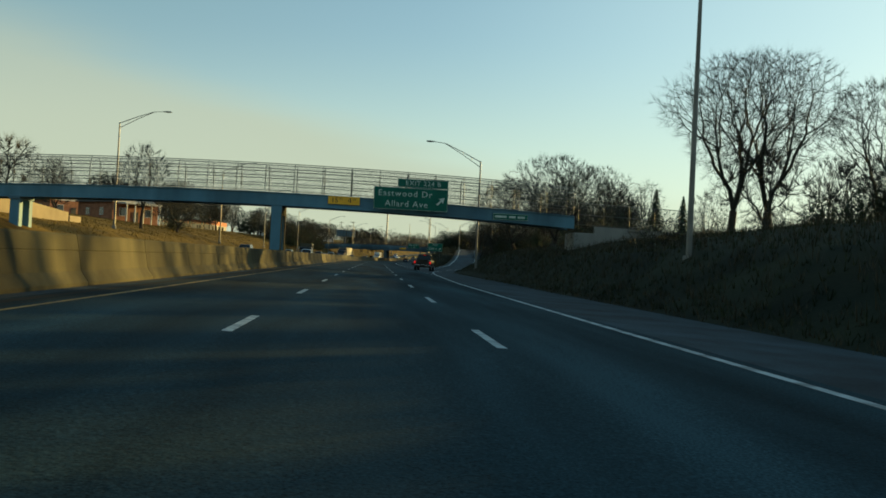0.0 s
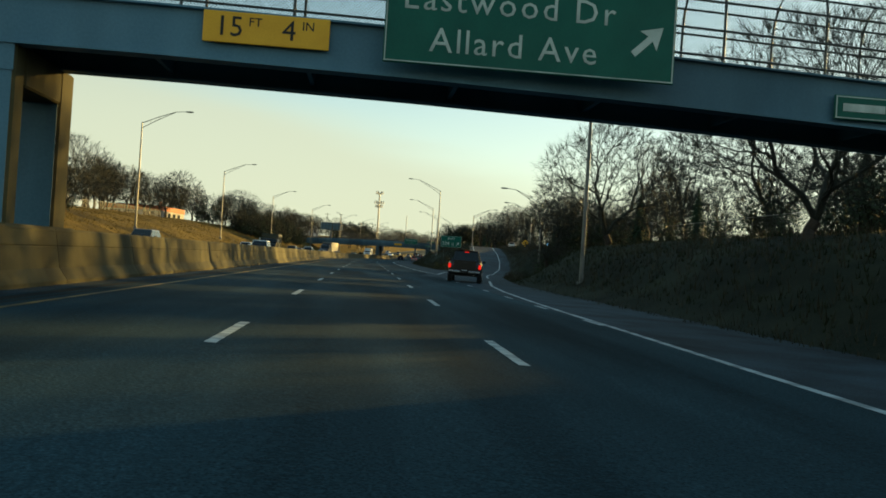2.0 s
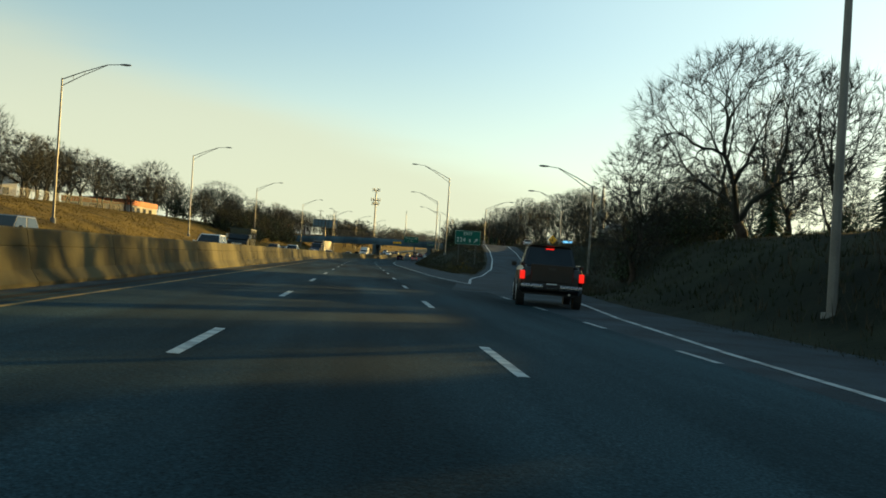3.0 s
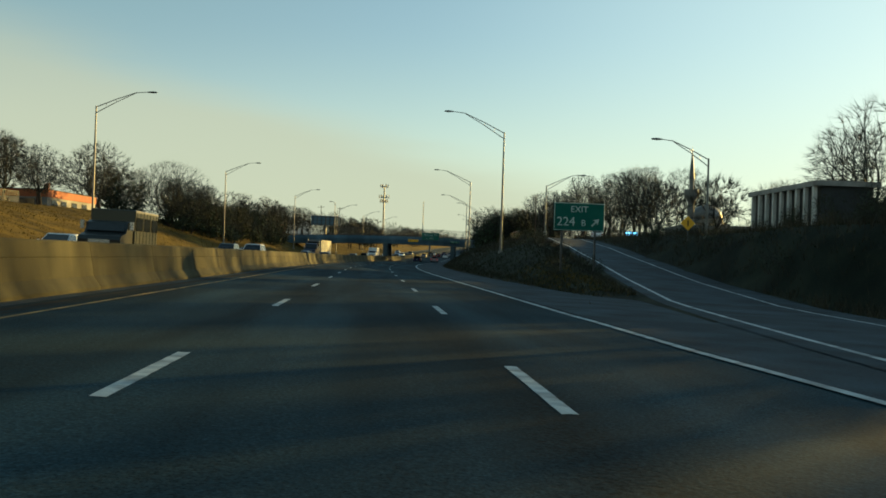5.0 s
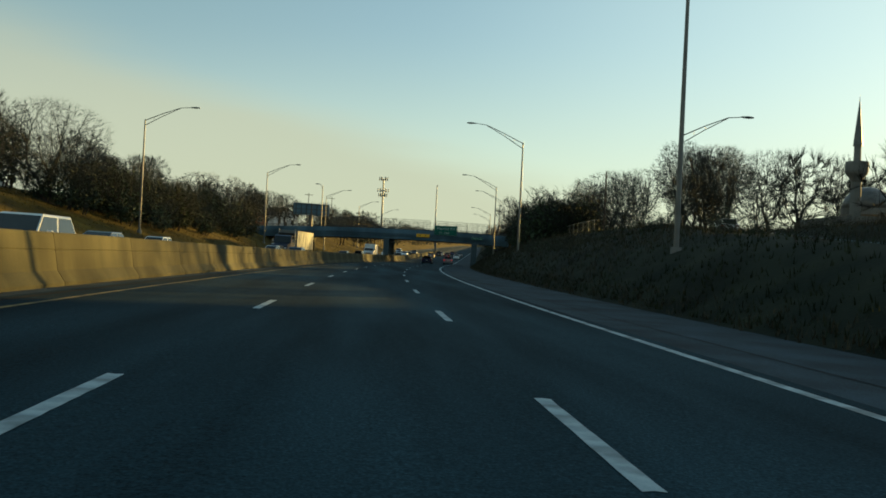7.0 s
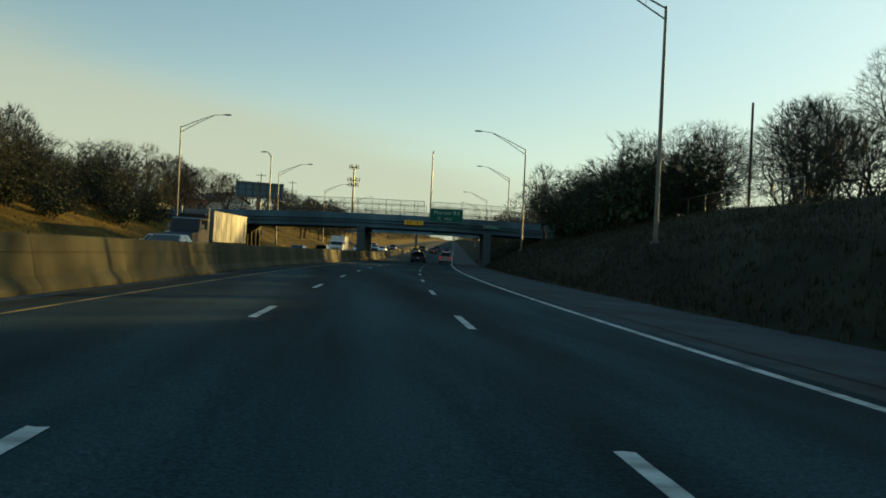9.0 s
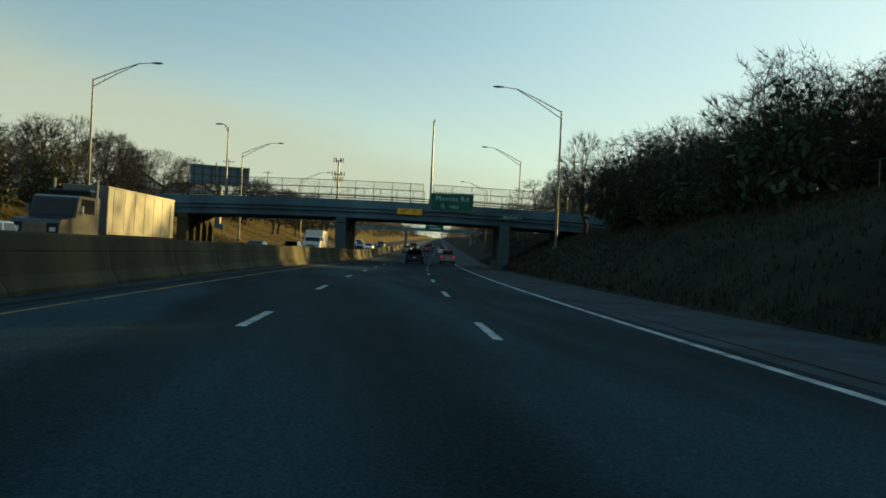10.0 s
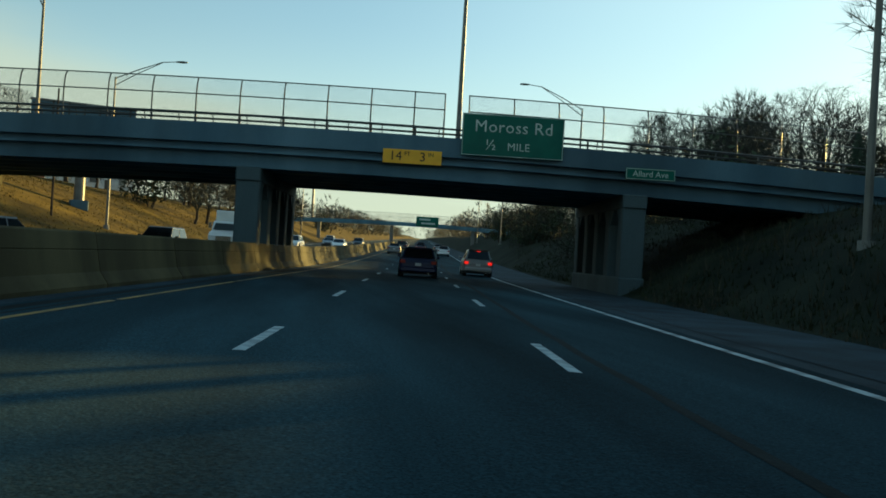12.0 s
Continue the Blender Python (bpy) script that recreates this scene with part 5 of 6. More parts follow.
# shrubs at 14-38 and 142-182 and the oak are added as sun blockers
for k, s, u, h in (("scrub2", 27, 24, 3.4), ("scrub", 32, 25, 3.4), ("scrub2", 38, 26, 3.4), ("scrub", 22, 25, 3.2), ("oak", 33, 31, 8), ("scrub2", 312, 18, 6.6), ("scrub", 314, 22, 8.4), ("brush", 317, 17, 1.6), ("scrub", 305, 21, 6.6), ("scrub2", 308, 19, 5.8), ("scrub", 19, 26, 3.2), ("scrub2", 24, 27, 3.2), ("scrub", 29, 28, 3.4), ("scrub2", 35, 28, 3.0), ("scrub2", 14, 26, 3.2), ("scrub", 174, 36, 4.2), ("scrub2", 178, 38, 4.2), ("scrub", 182, 40, 4), ("scrub", 150, 33, 4.6), ("scrub2", 154, 35, 4.8), ("scrub", 158, 37, 5), ("scrub2", 162, 39, 5), ("scrub", 166, 40, 5.2), ("scrub2", 170, 42, 5), ("scrub2", 146, 31, 4.4), ("scrub", 142, 30, 4.2)):
    plant(k, s, u, h * 0.8, rt.uniform(0, 360))
# beyond the road bridge, right
for i in range(14):
    plant(rt.choice(("round", "round2", "thin", "scrub")), 350 + 110 * rt.random(), 19 + 24 * rt.random(), rt.uniform(7, 11), rt.uniform(0, 360))
for k, s, u, h in (("round", 372, 22, 9.5), ("round2", 368, 27, 9), ("oak", 378, 31, 9.5), ("round", 362, 34, 9), ("oak", 352, -38, 8), ("round2", 362, -42, 9), ("round", 374, -46, 10), ("oak", 388, -44, 9), ("round2", 400, -42, 9)):
    plant(k, s, u, h, rt.uniform(0, 360))
for i in range(12):
    plant(rt.choice(("scrub", "scrub2")), 385 + 70 * rt.random(), 12.5 + 10 * rt.random(), rt.uniform(4.0, 6.0), rt.uniform(0, 360))
plant("big2", 346, 31, 13)
plant("conifer", 352, 28.5, 5.6)
plant("conifer", 349, 30.5, 5)
for i in range(9):
    plant(rt.choice(("round", "round2", "thin")), 362 + 32 * rt.random(), 25 + 22 * rt.random(), rt.uniform(8, 10.5), rt.uniform(0, 360))
# left bank
for k, s, u, h in (("thin", 112, -32, 11.5), ("oak", 134, -32, 8.3), ("scrub2", 136, -33, 4.4), ("thin", 118, -46, 8), ("thin", 190, -54, 10), ("thin", 212, -60, 9),
                   ("oak", 252.5, -34, 10), ("scrub2", 258.4, -41.5, 8), ("scrub", 254, -43, 7), ("round", 284, -58, 14), ("round2", 292, -64, 14), ("thin", 236, -58, 11), ("round", 218, -70, 13), ("round2", 230, -76, 13), ("scrub2", 316, -36.4, 7.2), ("scrub", 320, -38.5, 7.0), ("scrub2", 326, -33.7, 6.4), ("scrub", 312, -40, 6.8), ("round", 302, -50, 9),
                   ("round2", 365, -52, 11), ("thin", 356, -44, 10), ("round", 380, -60, 12), ("thin", 392, -50, 9), ("round2", 345, -60, 12), ("thin", 410, -46, 9), ("thin", 440, -48, 9), ("round", 470, -44, 10)):
    plant(k, s, u, h, rt.uniform(0, 360))
for i in range(26):
    s = 268 + 58 * rt.random()
    u = -31.5 - 12 * rt.random()
    plant(rt.choice(("scrub", "scrub2", "scrub")), s, u, rt.uniform(4.4, 6.4), rt.uniform(0, 360))
for i in range(20):
    plant(rt.choice(("scrub", "scrub2")), 252 + 40 * rt.random(), -29.5 - 5 * rt.random(), rt.uniform(5.0, 7.4), rt.uniform(0, 360))
for i in range(12):
    plant(rt.choice(("scrub", "scrub2")), 270 + 4.8 * i + rt.uniform(-1.5, 1.5), -28.2 - 3.0 * rt.random(), rt.uniform(3.6, 5.4), rt.uniform(0, 360))
for k, s, u, h in (("round2", 262, -35, 8), ("round2", 300, -42, 8), ("round", 312, -46, 8), ("thin", 288, -46, 9), ("thin", 322, -48, 10), ("round", 276, -52, 10)):
    plant(k, s, u, h, rt.uniform(0, 360))
for i in range(9):
    plant(rt.choice(("round", "round2")), 184 + 7.5 * i + rt.uniform(-2, 2), -45 - 5 * rt.random(), rt.uniform(7.4, 9.6) if i < 8 else 7.5, rt.uniform(0, 360))
# bands of trees along both bank tops
for i in range(30):
    plant(rt.choice(("far", "far", "thin")), 100 + 240 * rt.random(), -50 - 28 * rt.random(), rt.uniform(8, 12), rt.uniform(0, 360))
for i in range(20):
    plant(rt.choice(("far", "far", "thin")), rt.choice((60 + 120 * rt.random(), 250 + 90 * rt.random())), 38 + 34 * rt.random(), rt.uniform(8, 13), rt.uniform(0, 360))
for i in range(12):
    plant(rt.choice(("far", "far", "thin")), 348 + 80 * rt.random(), -42 - 22 * rt.random(), rt.uniform(6, 9), rt.uniform(0, 360))
for i in range(12):
    plant(rt.choice(("round", "round2", "far", "scrub")), 395 + 95 * rt.random(), -27 - 13 * rt.random(), rt.uniform(6, 8.5), rt.uniform(0, 360))
# woods on both sides of the far footbridge and across the end of the road
for i in range(30):
    plant(rt.choice(("far", "far", "scrub", "scrub2")), 400 + 170 * rt.random(), -24.5 - 16 * rt.random(), rt.uniform(5.5, 9), rt.uniform(0, 360))
for i in range(26):
    plant(rt.choice(("far", "far", "scrub", "scrub2")), 400 + 170 * rt.random(), 13 + 16 * rt.random(), rt.uniform(5, 8.5), rt.uniform(0, 360))
for i in range(12):
    plant("far", 480 + 200 * rt.random(), rt.choice((-1, 1)) * (30 + 50 * rt.random()), rt.uniform(8, 13), rt.uniform(0, 360))


def far_woods():
    """Distant leafless woods, crown beside crown along both sides of the road and across its end."""
    rng = random.Random(41)
    vs, fs = [], []
    spots = [(rng.uniform(500, 1400), rng.choice((-1, 1)), rng.random()) for _ in range(420)]
    spots = [(s, (-25 if side < 0 else 14) + side * 70 * f * f, rng.uniform(6, 10.5)) for s, side, f in spots]
    spots += [(rng.uniform(1410, 1480), rng.uniform(-420, 420), rng.uniform(10, 18)) for _ in range(170)]
    for s, u, h in spots:
        foot = rd(s, u, ground_z(s, u))
        for k in range(64):
            an, f, z = rng.uniform(0, 6.2832), math.sqrt(rng.random()), rng.random()
            r = h * 0.5 * f * math.sqrt(max(0.05, 1 - (2 * z - 0.8) ** 2 / 1.5))
            p = foot + Vector((math.cos(an) * r, math.sin(an) * r, h * (0.06 + 0.94 * z)))
            d = Vector((math.cos(an) * 0.5 + rng.gauss(0, 0.4), math.sin(an) * 0.5 + rng.gauss(0, 0.4), 0.9)).normalized() * h * rng.uniform(0.10, 0.2)
            w = d.orthogonal().normalized() * h * 0.022
            b_ = len(vs)
            vs += [p - w, p + w, p + d]
            fs.append((b_, b_ + 1, b_ + 2))
    me = bpy.data.meshes.new("far_woods")
    me.from_pydata(vs, [], fs)
    me.materials.append(M["twig"])
    return tagged(new("far_woods", me), "distant leafless woods along the road", "woods", kind="stuff")


far_woods()

# ---- grass tufts and leaf litter on the banks ----
def tufts(name, count, pick, mt, label, h_lo, h_hi, seed, w=0.02):
    rng = random.Random(seed)
    vs, fs = [], []
    for i in range(count):
        s, u = pick(rng)
        if paved(s, u):
            continue
        p = rd(s, u, ground_z(s, u) - 0.03 + 0.16 * noise.noise((s * 0.13, u * 0.2, 0)) + 0.35 * noise.noise((s * 0.02, u * 0.04, 3)) * smooth((abs(u + 6) - 16) / 10))
        for k in range(3):
            an = rng.uniform(0, 6.28)
            d = Vector((math.cos(an), math.sin(an), 0))
            h = rng.uniform(h_lo, h_hi)
            b_ = len(vs)
            q = p + d * 0.05
            vs += [q - Vector((-d.y, d.x, 0)) * w, q + Vector((-d.y, d.x, 0)) * w, q + d * h * rng.uniform(0.2, 0.7) + Vector((0, 0, h))]
            fs.append((b_, b_ + 1, b_ + 2))
    me = bpy.data.meshes.new(name)
    me.from_pydata(vs, [], fs)
    me.materials.append(M[mt])
    return tagged(new(name, me), label, "grass", kind="stuff")


tufts("grass_tufts", 36000, lambda r: (r.uniform(-10, 380), 9.3 + 24 * r.random() ** 1.5), "bank_blade", "withered weeds on the near bank, darkened as in shade", 0.08, 0.30, 1, 0.025)
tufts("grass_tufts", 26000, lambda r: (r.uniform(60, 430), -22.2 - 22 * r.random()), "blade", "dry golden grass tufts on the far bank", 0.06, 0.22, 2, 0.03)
tufts("grass_tufts", 1500, lambda r: (r.gauss(163, 7), 11.2 + r.gauss(0, 1.5)), "blade", "orange-brown dry grass on the nose of the exit", 0.05, 0.2, 9, 0.02)
tufts("weeds", 8000, lambda r: (lambda q: (q, ramp(q)[0] + RAMP_W + 1.9 + 8 * r.random()))(r.uniform(112, 275)), "litter", "tall dead weeds on the bank beside the exit ramp", 0.2, 0.85, 5, 0.016)
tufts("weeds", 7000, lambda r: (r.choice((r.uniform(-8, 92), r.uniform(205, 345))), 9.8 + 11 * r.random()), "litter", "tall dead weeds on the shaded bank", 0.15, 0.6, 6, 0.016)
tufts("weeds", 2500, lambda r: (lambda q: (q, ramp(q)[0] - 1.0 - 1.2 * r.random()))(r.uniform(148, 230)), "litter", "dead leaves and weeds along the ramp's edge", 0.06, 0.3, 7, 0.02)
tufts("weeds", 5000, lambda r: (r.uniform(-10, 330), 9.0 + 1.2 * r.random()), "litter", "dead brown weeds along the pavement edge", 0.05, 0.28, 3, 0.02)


# ---- vehicles ----
def wheel(parent, x, y, r, w):
    side = 1 if x > 0 else -1
    t = part("wheel", T([(x - side * w, y, r), (x - side * w * 0.15, y, r), (x, y, r)], [r, r, r * 0.93], 18), M["rubber"], parent)
    part("rim", T([(x - side * 0.05, y, r), (x + side * 0.012, y, r)], [r * 0.66, r * 0.6], 14), M["rim"], t)
    part("arch", T([(x - side * w * 1.1, y, r + 0.02), (x - side * 0.02, y, r + 0.02)], [r * 1.18, r * 1.18], 18), M["trim"], parent)


def vehicle(name, label, colour, L, W, H, hood, deck, belt, roof0, roof1, g0, g1, clear=0.2, wr=0.33, lit=False, pickup=False, chrome=False):
    """y runs from the tail (0) to the nose (L). hood, deck: heights of the front and rear lids; belt: window line;
    g0..g1: glasshouse foot, roof0..roof1: roof, as lengths from the tail."""
    ob = thing(name, Matrix(), label, "car" if name in ("sedan", "hatchback", "suv") else "truck", "traffic")
    pm = paint(name + "_paint", colour)
    hw = W / 2
    rings = []
    nose = [(0.0, deck - 0.28, 0.80), (0.06, deck - 0.06, 0.93), (0.35, deck, 0.97), (g0, deck + 0.01 if not pickup else deck, 1.0), (g0 + 0.5, belt, 1.0), (g1 - 0.5, belt, 1.0), (g1 + 0.1, hood + 0.03, 0.99), (L - 0.75, hood - 0.05, 0.95), (L - 0.22, hood - 0.16, 0.88), (L - 0.03, hood - 0.32, 0.76), (L, hood - 0.42, 0.70)]
    for y, z, k in nose:
        w = hw * k
        zb = clear + (0.12 if y < 0.1 or y > L - 0.3 else 0.0)
        zm = zb + (z - zb) * 0.35
        zs = zb + (z - zb) * 0.80
        half = [(w * 0.88, zb), (w * 0.985, zb + 0.10), (w, zm), (w * 0.985, zs), (w * 0.93, z - 0.03), (w * 0.84, z)]
        rings.append([(x, y, q) for x, q in half] + [(-x, y, q) for x, q in reversed(half)])
    bm = bmesh.new()
    loft(bm, rings)
    body = part("body", bm, pm, ob, smooth_faces=False)
    wb, wt = hw * 0.86, hw * 0.70
    zb, zt = belt - 0.03, H - 0.05
    base = [(g0, zb), (g1, zb)]
    lo = [Vector((-wb, g0, zb)), Vector((wb, g0, zb)), Vector((wb, g1, zb)), Vector((-wb, g1, zb))]
    hi = [Vector((-wt, roof0, zt)), Vector((wt, roof0, zt)), Vector((wt, roof1, zt)), Vector((-wt, roof1, zt))]
    bm = bmesh.new()
    top = [v + Vector((0, 0, 0.05)) - Vector((v.x * 0.12, (0.14 if v.y == roof0 else -0.14) * -1, 0)) for v in hi]
    loft(bm, [lo, hi, top])
    part("roof", bm, pm, ob)

    def glass(nm, a_, b_, c_, d_, f=0.10):
        c0 = (a_ + b_ + c_ + d_) / 4
        q = [v.lerp(c0, f) for v in (a_, b_, c_, d_)]
        bm = bmesh.new()
        slab(bm, q, 0.012)
        part(nm, bm, M["glass"], ob)
    glass("rear_window", lo[0], lo[1], hi[1], hi[0])
    glass("windshield", lo[2], lo[3], hi[3], hi[2], 0.07)
    n = 1 if pickup and (g1 - g0) < 2.2 else 2
    for i in range(n):
        f0, f1 = i / n, (i + 1) / n
        glass("side_window", lo[1].lerp(lo[2], f0), lo[1].lerp(lo[2], f1), hi[1].lerp(hi[2], f1), hi[1].lerp(hi[2], f0), 0.11)
        glass("side_window", lo[3].lerp(lo[0], f0), lo[3].lerp(lo[0], f1), hi[3].lerp(hi[0], f1), hi[3].lerp(hi[0], f0), 0.11)
    for x in (hw + 0.01, -hw - 0.01):
        for y in (L * 0.19, L * 0.81):
            wheel(ob, x, y, wr, 0.23)
    rear_bumper = part("rear_bumper", B((0, -0.03, clear + 0.22), (W * 0.92, 0.20, 0.13 if chrome else 0.24), bevel=0.05), M["chrome"] if chrome else pm, ob)
    if chrome:
        part("step_pad", B((0, -0.05, clear + 0.235), (0.52, 0.20, 0.15), bevel=0.02), M["trim"], rear_bumper)
    part("front_bumper", B((0, L + 0.0, clear + 0.16), (W * 0.80, 0.16, 0.26), bevel=0.05), M["trim"] if not chrome else M["chrome"], ob)
    part("underbody", B((0, L / 2, clear + 0.02), (W * 0.8, L * 0.9, 0.12)), M["trim"], ob)
    zl = deck - 0.24 if not pickup else deck - 0.30
    lh = 0.17 if not pickup else 0.26
    for x in (-1, 1):
        part("tail_light", B((x * hw * (0.80 if not pickup else 0.89), 0.03, zl), (W * (0.14 if not pickup else 0.075), 0.12, lh), bevel=0.02), M["tail_lit"] if lit else M["tail"], ob, "red tail light")
        part("headlight", B((x * hw * 0.68, L - 0.10, hood - 0.36), (W * 0.18, 0.16, 0.16), bevel=0.03), M["headlamp"], ob, "clear headlight")
        part("mirror", B((x * (hw + 0.07), g1 - 0.45, belt + 0.05), (0.18, 0.12, 0.15), bevel=0.03), pm, ob)
        part("door_seam", B((x * (hw * 1.0 + 0.0), L * 0.5, (clear + belt) / 2), (0.012, 0.012, (belt - clear) * 0.7)), M["trim"], ob)
    part("grille", B((0, L - 0.01, hood - 0.42), (W * 0.42, 0.05, 0.16)), M["trim"], ob)
    part("number_plate", B((0, -0.045 if not pickup else -0.14, deck - 0.35 if not pickup else clear + 0.25), (0.31, 0.015, 0.15)), M["plate"], ob, "pale number plate")
    part("centre_brake_light", B((0, roof0 - 0.02, H - 0.10), (0.26, 0.05, 0.04)), M["tail_lit"] if lit else M["tail"], ob)
    part("exhaust", T([(hw * 0.55, -0.06, clear + 0.03), (hw * 0.55, 0.3, clear + 0.03)], 0.035, 8), M["chrome"], ob)
    if pickup:
        part("bed_floor", B((0, g0 / 2 + 0.05, deck + 0.004), (W * 0.78, g0 - 0.3, 0.01)), M["trim"], ob)
        for x in (-1, 1):
            part("bed_rail", B((x * hw * 0.88, g0 / 2, deck + 0.04), (0.12, g0 - 0.1, 0.10), bevel=0.02), pm, ob)
        part("tailgate", B((0, 0.03, deck - 0.22), (W * 0.64, 0.10, 0.55), bevel=0.02), pm, ob)
        part("tailgate_handle", B((0, -0.03, deck - 0.08), (0.22, 0.03, 0.07)), M["trim"], ob)
    else:
        part("boot_lid_seam", B((0, 0.012, deck - 0.36), (W * 0.7, 0.05, 0.012)), M["trim"], ob)
    return ob


SED = dict(L=4.8, W=1.84, H=1.46, hood=0.98, deck=1.06, belt=1.02, roof0=1.15, roof1=2.75, g0=0.45, g1=3.6)
SUV = dict(L=4.6, W=1.86, H=1.70, hood=1.08, deck=1.10, belt=1.10, roof0=0.30, roof1=2.7, g0=0.08, g1=3.5, wr=0.36, clear=0.24)
PICK = dict(L=5.7, W=2.0, H=1.92, hood=1.22, deck=1.26, belt=1.24, roof0=1.95, roof1=3.45, g0=1.75, g1=4.25, wr=0.40, clear=0.42)
HAT = dict(L=4.3, W=1.78, H=1.52, hood=1.0, deck=1.04, belt=1.02, roof0=0.45, roof1=2.45, g0=0.12, g1=3.25)


def put(ob, s, u, back=False, turn=0.0):
    ob.matrix_world = at(s, u, rise(s), (180 if back else 0) + turn, lay=True)
    return ob


def again(ob, s, u, back=False):
    return copy_thing(ob, at(s, u, rise(s), 180 if back else 0, lay=True))


navy = put(vehicle("suv", "dark blue crossover driving ahead in the middle lane", (0.008, 0.016, 0.075), **dict(SUV, W=1.96, H=1.52, L=4.7, deck=1.02, hood=1.0, belt=1.0, roof0=0.62, g0=0.2, clear=0.2)), 339.5, 0.25)
silv = put(vehicle("suv", "silver crossover with lit brake lights ahead", (0.30, 0.31, 0.325), lit=True, **SUV), 350.5, 4.0)
pick = put(vehicle("pickup_truck", "black pickup truck with lit brake lights near the exit", (0.004, 0.004, 0.005), lit=True, pickup=True, chrome=True, **PICK), 90.0, 5.75, turn=-8.5)
grey = put(vehicle("sedan", "grey sedan on the road", (0.16, 0.165, 0.17), **SED), 415, -3.4)
white = put(vehicle("hatchback", "white hatchback on the road", (0.70, 0.71, 0.72), **HAT), 424, 3.5)
dark = put(vehicle("suv", "dark grey sport utility car on the road", (0.04, 0.042, 0.045), **SUV), 110.5, -17.2, True)
red = put(vehicle("sedan", "dark red sedan on the road", (0.10, 0.012, 0.012), **SED), 440, 0.1)
wsuv = put(vehicle("suv", "white sport utility car on the road", (0.66, 0.66, 0.65), **SUV), 128, -10.4, True)
for ob, s, u, b_ in ((grey, 462, 3.4, False), (white, 470, -3.3, False), (dark, 455, -3.4, False), (navy, 490, 0.0, False),
                     (white, 168, -17.2, True), (grey, 214, -13.7, True), (white, 236, -17.2, True), (dark, 203, -13.8, True), (wsuv, 196, -10.3, True), (grey, 262, -10.4, True),
                     (grey, 326, -13.8, True), (white, 283, -17.2, True), (dark, 346, -13.8, True), (wsuv, 395, -13.8, True), (white, 412, -10.4, True), (grey, 432, -13.8, True), (dark, 446, -10.4, True), (wsuv, 465, -17.2, True)):
    again(ob, s, u, b_)

copy_thing(white, at(250, 32.4, ground_z(250, 32.4) + 0.02, -8))
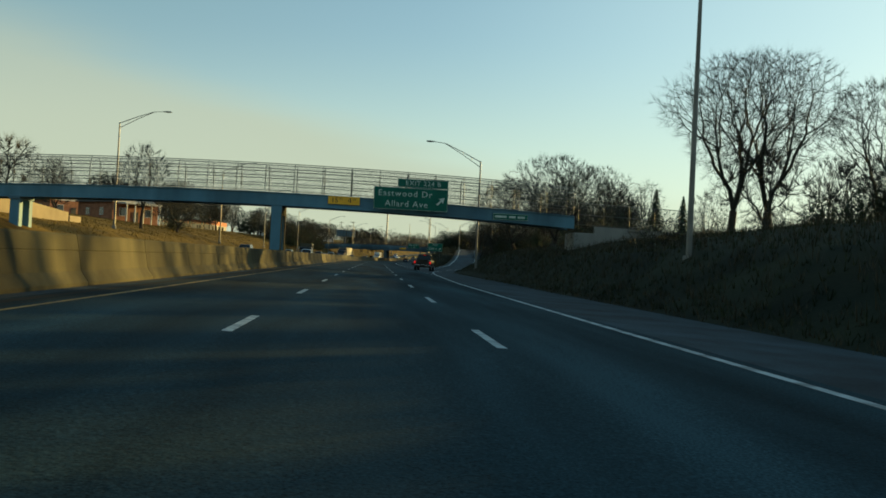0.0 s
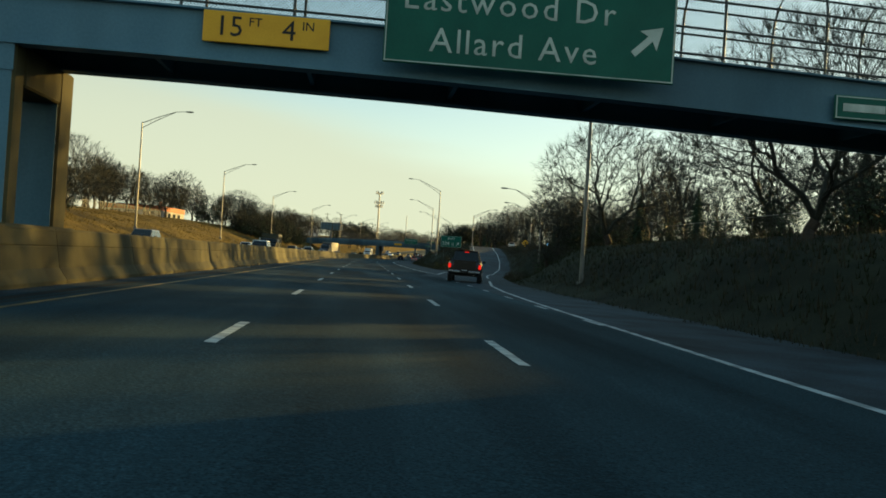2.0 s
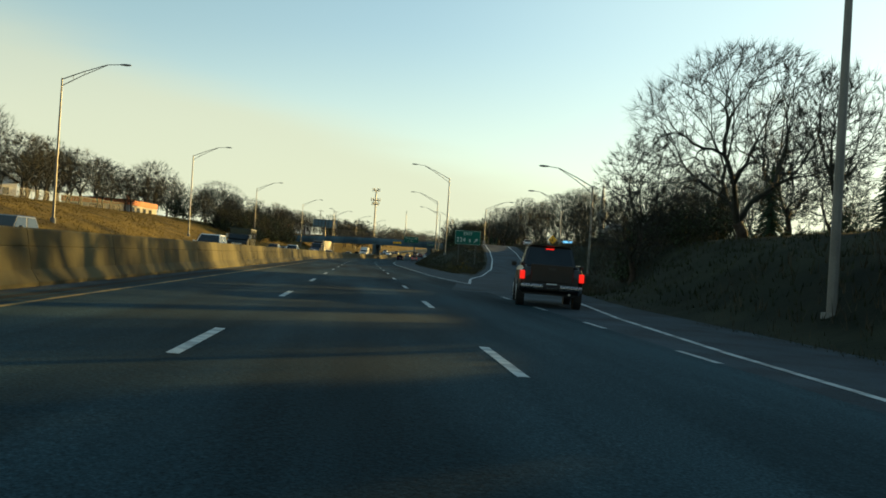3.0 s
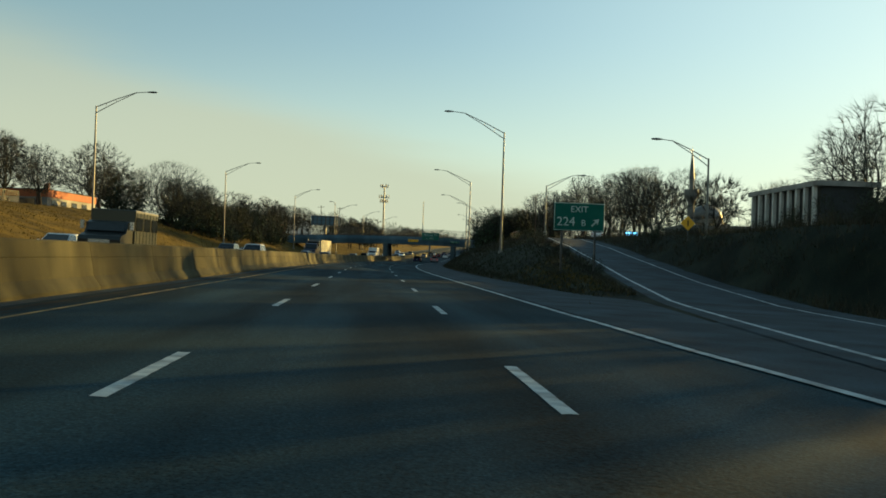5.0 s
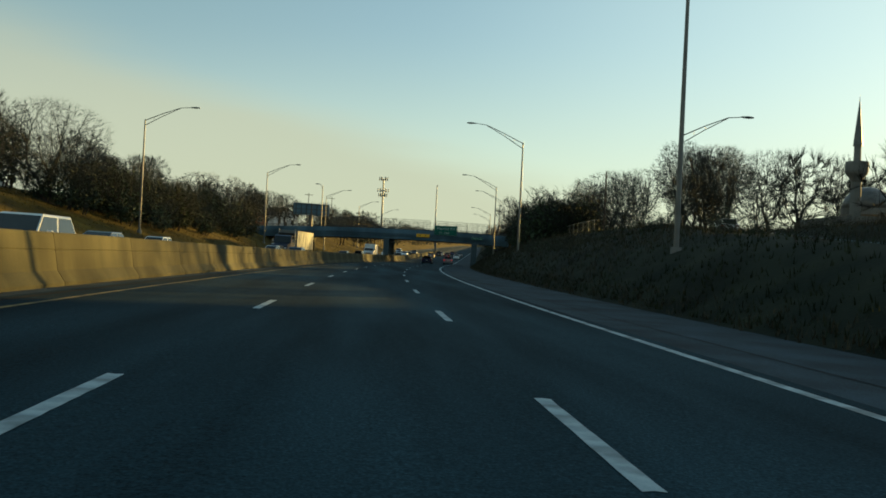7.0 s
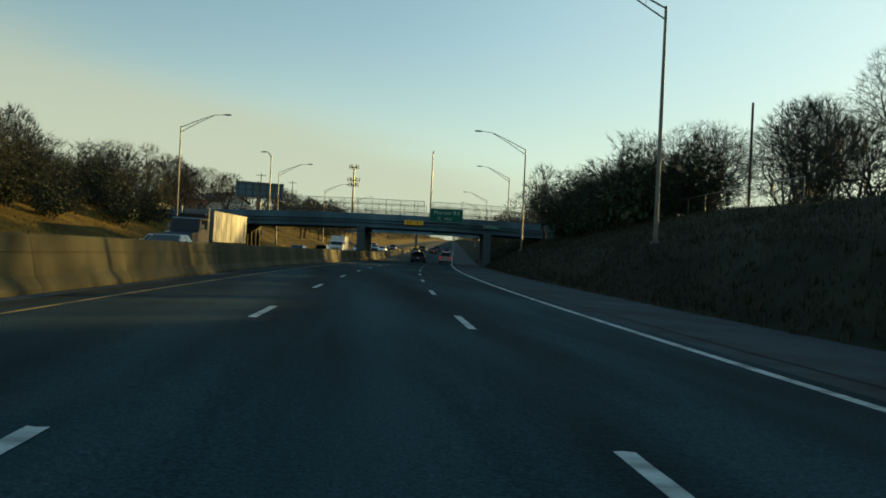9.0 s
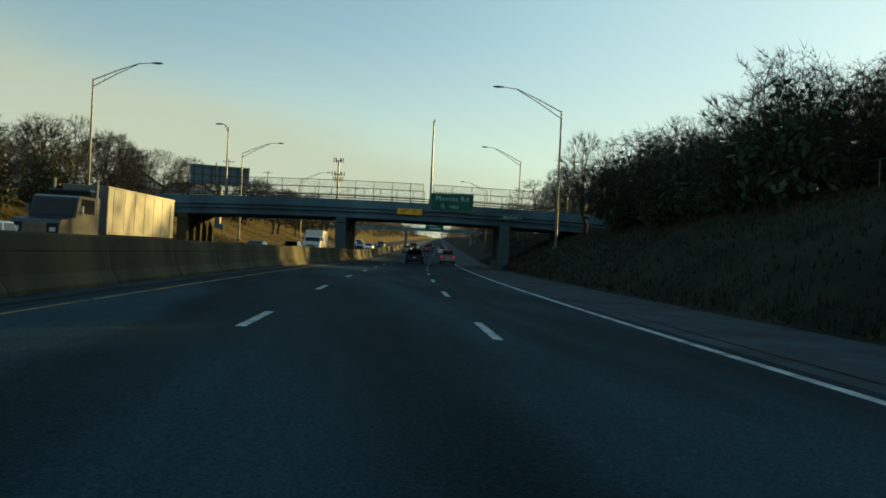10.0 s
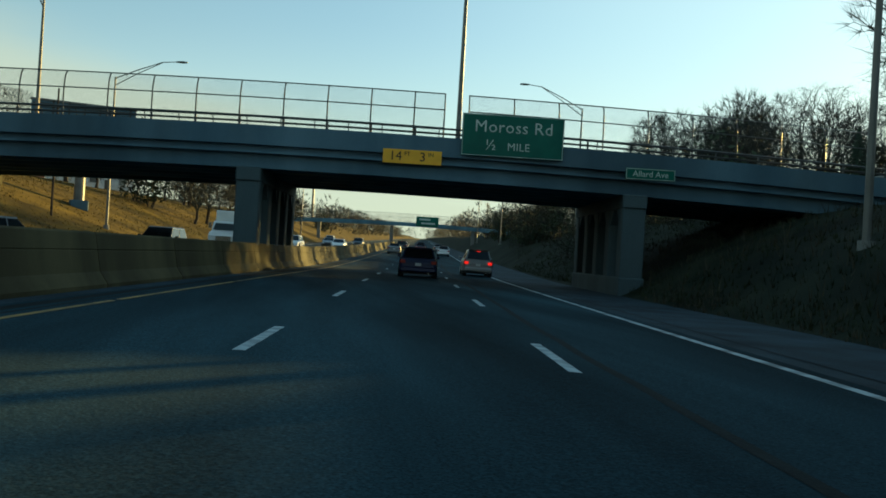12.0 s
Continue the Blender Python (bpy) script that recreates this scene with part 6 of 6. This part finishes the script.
# white van, green shuttle bus, box truck, lorry with trailer on the opposite carriageway
def box_vehicle(name, label, cab_c, box_c, L, W, H, cab_l, cab_h, bonnet, gap=0.0, windows=0, wheels=(), box_mat=None, raise_=0.55):
    """y from tail (0) to nose (L)."""
    ob = thing(name, Matrix(), label, "truck", "traffic")
    cm = paint(name + "_cab_paint", cab_c)
    xm = box_mat or paint(name + "_box_paint", box_c)
    bl = L - cab_l - gap
    b0 = part("body", B((0, bl / 2, (raise_ + 0.35 + H) / 2), (W, bl, H - raise_ - 0.35), bevel=0.05), xm, ob)
    for i in range(7):
        for x in (-1, 1):
            part("panel_rib", B((x * (W / 2 + 0.01), bl * (i + 0.5) / 7, (raise_ + 0.35 + H) / 2), (0.02, 0.05, H - raise_ - 0.6)), xm, b0)
    for x in (-1, 1):
        part("bottom_rail", B((x * (W / 2 + 0.012), bl / 2, raise_ + 0.45), (0.03, bl, 0.14)), M["galv"], b0)
        part("top_rail", B((x * (W / 2 + 0.012), bl / 2, H - 0.08), (0.03, bl, 0.12)), M["galv"], b0)
    part("chassis", B((0, L * 0.48, raise_ + 0.12), (W * 0.5, L * 0.92, 0.28)), M["trim"], ob)
    y0 = L - cab_l
    bm = bmesh.new()
    w = W * 0.46
    prof_ = [(y0, raise_), (L, raise_), (L, raise_ + 0.75), (L - bonnet * 0.15, raise_ + 0.95), (L - bonnet, raise_ + 1.10), (L - bonnet - 0.45, cab_h - 0.1), (L - bonnet - 0.75, cab_h), (y0, cab_h)]
    loft(bm, [[(-w, y, z) for y, z in prof_], [(w, y, z) for y, z in prof_]])
    part("cab", bm, cm, ob)
    bm = bmesh.new()
    slab(bm, [(w * 0.9, L - bonnet - 0.02, raise_ + 1.2), (-w * 0.9, L - bonnet - 0.02, raise_ + 1.2), (-w * 0.85, L - bonnet - 0.42, cab_h - 0.18), (w * 0.85, L - bonnet - 0.42, cab_h - 0.18)], 0.03)
    part("windshield", bm, M["glass"], ob)
    for x in (-1, 1):
        part("side_window", B((x * (w + 0.005), y0 + (cab_l - bonnet) * 0.5, (raise_ + 1.2 + cab_h) / 2), (0.02, (cab_l - bonnet) * 0.55, (cab_h - raise_ - 1.3) * 0.8)), M["glass"], ob)
        part("headlight", B((x * w * 0.75, L + 0.01, raise_ + 0.45), (0.28, 0.06, 0.2)), M["headlamp"], ob)
        part("mirror", B((x * (w + 0.2), L - bonnet - 0.3, raise_ + 1.5), (0.2, 0.1, 0.45)), M["chrome"], ob)
        for i in range(windows):
            part("window", B((x * (W / 2 + 0.025), bl * (i + 0.5) / windows, H - 0.75), (0.02, bl / windows * 0.8, 0.7)), M["glass"], ob)
        for y, r in wheels:
            wheel(ob, x * W * 0.49, y, r, 0.3)
    part("grille", B((0, L + 0.01, raise_ + 0.5), (w * 1.0, 0.04, 0.5)), M["chrome"], ob)
    part("bumper", B((0, L + 0.05, raise_ + 0.08), (W * 0.92, 0.2, 0.28), bevel=0.04), M["chrome"], ob)
    return ob


put(box_vehicle("shuttle_bus", "dark green shuttle bus with pale side windows", (0.003, 0.005, 0.005), (0.005, 0.011, 0.006), 7.2, 2.3, 2.95, 2.3, 2.3, 1.0, windows=3, wheels=((1.3, 0.42), (6.0, 0.42))), 168, -13.6, True)
put(box_vehicle("box_truck", "white box truck with a plain square body", (0.6, 0.6, 0.6), (0.68, 0.68, 0.66), 7.5, 2.35, 3.2, 2.3, 2.4, 0.9, gap=0.1, wheels=((1.5, 0.45), (6.3, 0.45))), 366, -13.8, True)
lorry = put(box_vehicle("semi_trailer_truck", "dark blue lorry hauling a long pale metal trailer", (0.005, 0.011, 0.034), (0, 0, 0), 19.0, 2.55, 3.9, 5.2, 3.1, 1.9, gap=0.9, wheels=((1.0, 0.5), (2.2, 0.5), (13.3, 0.5), (14.5, 0.5), (18.0, 0.5)), box_mat=M["trailer"], raise_=0.85), 305.6, -17.4, True)
for x in (-1, 1):
    part("exhaust_pipe", T([(x * 1.15, 14.2, 1.0), (x * 1.15, 14.2, 4.1)], 0.08, 8), M["chrome"], lorry)
part("sleeper", B((0, 14.4, 2.4), (2.2, 1.3, 2.2), bevel=0.08), M["glass"], lorry, "dark blue sleeper cab")
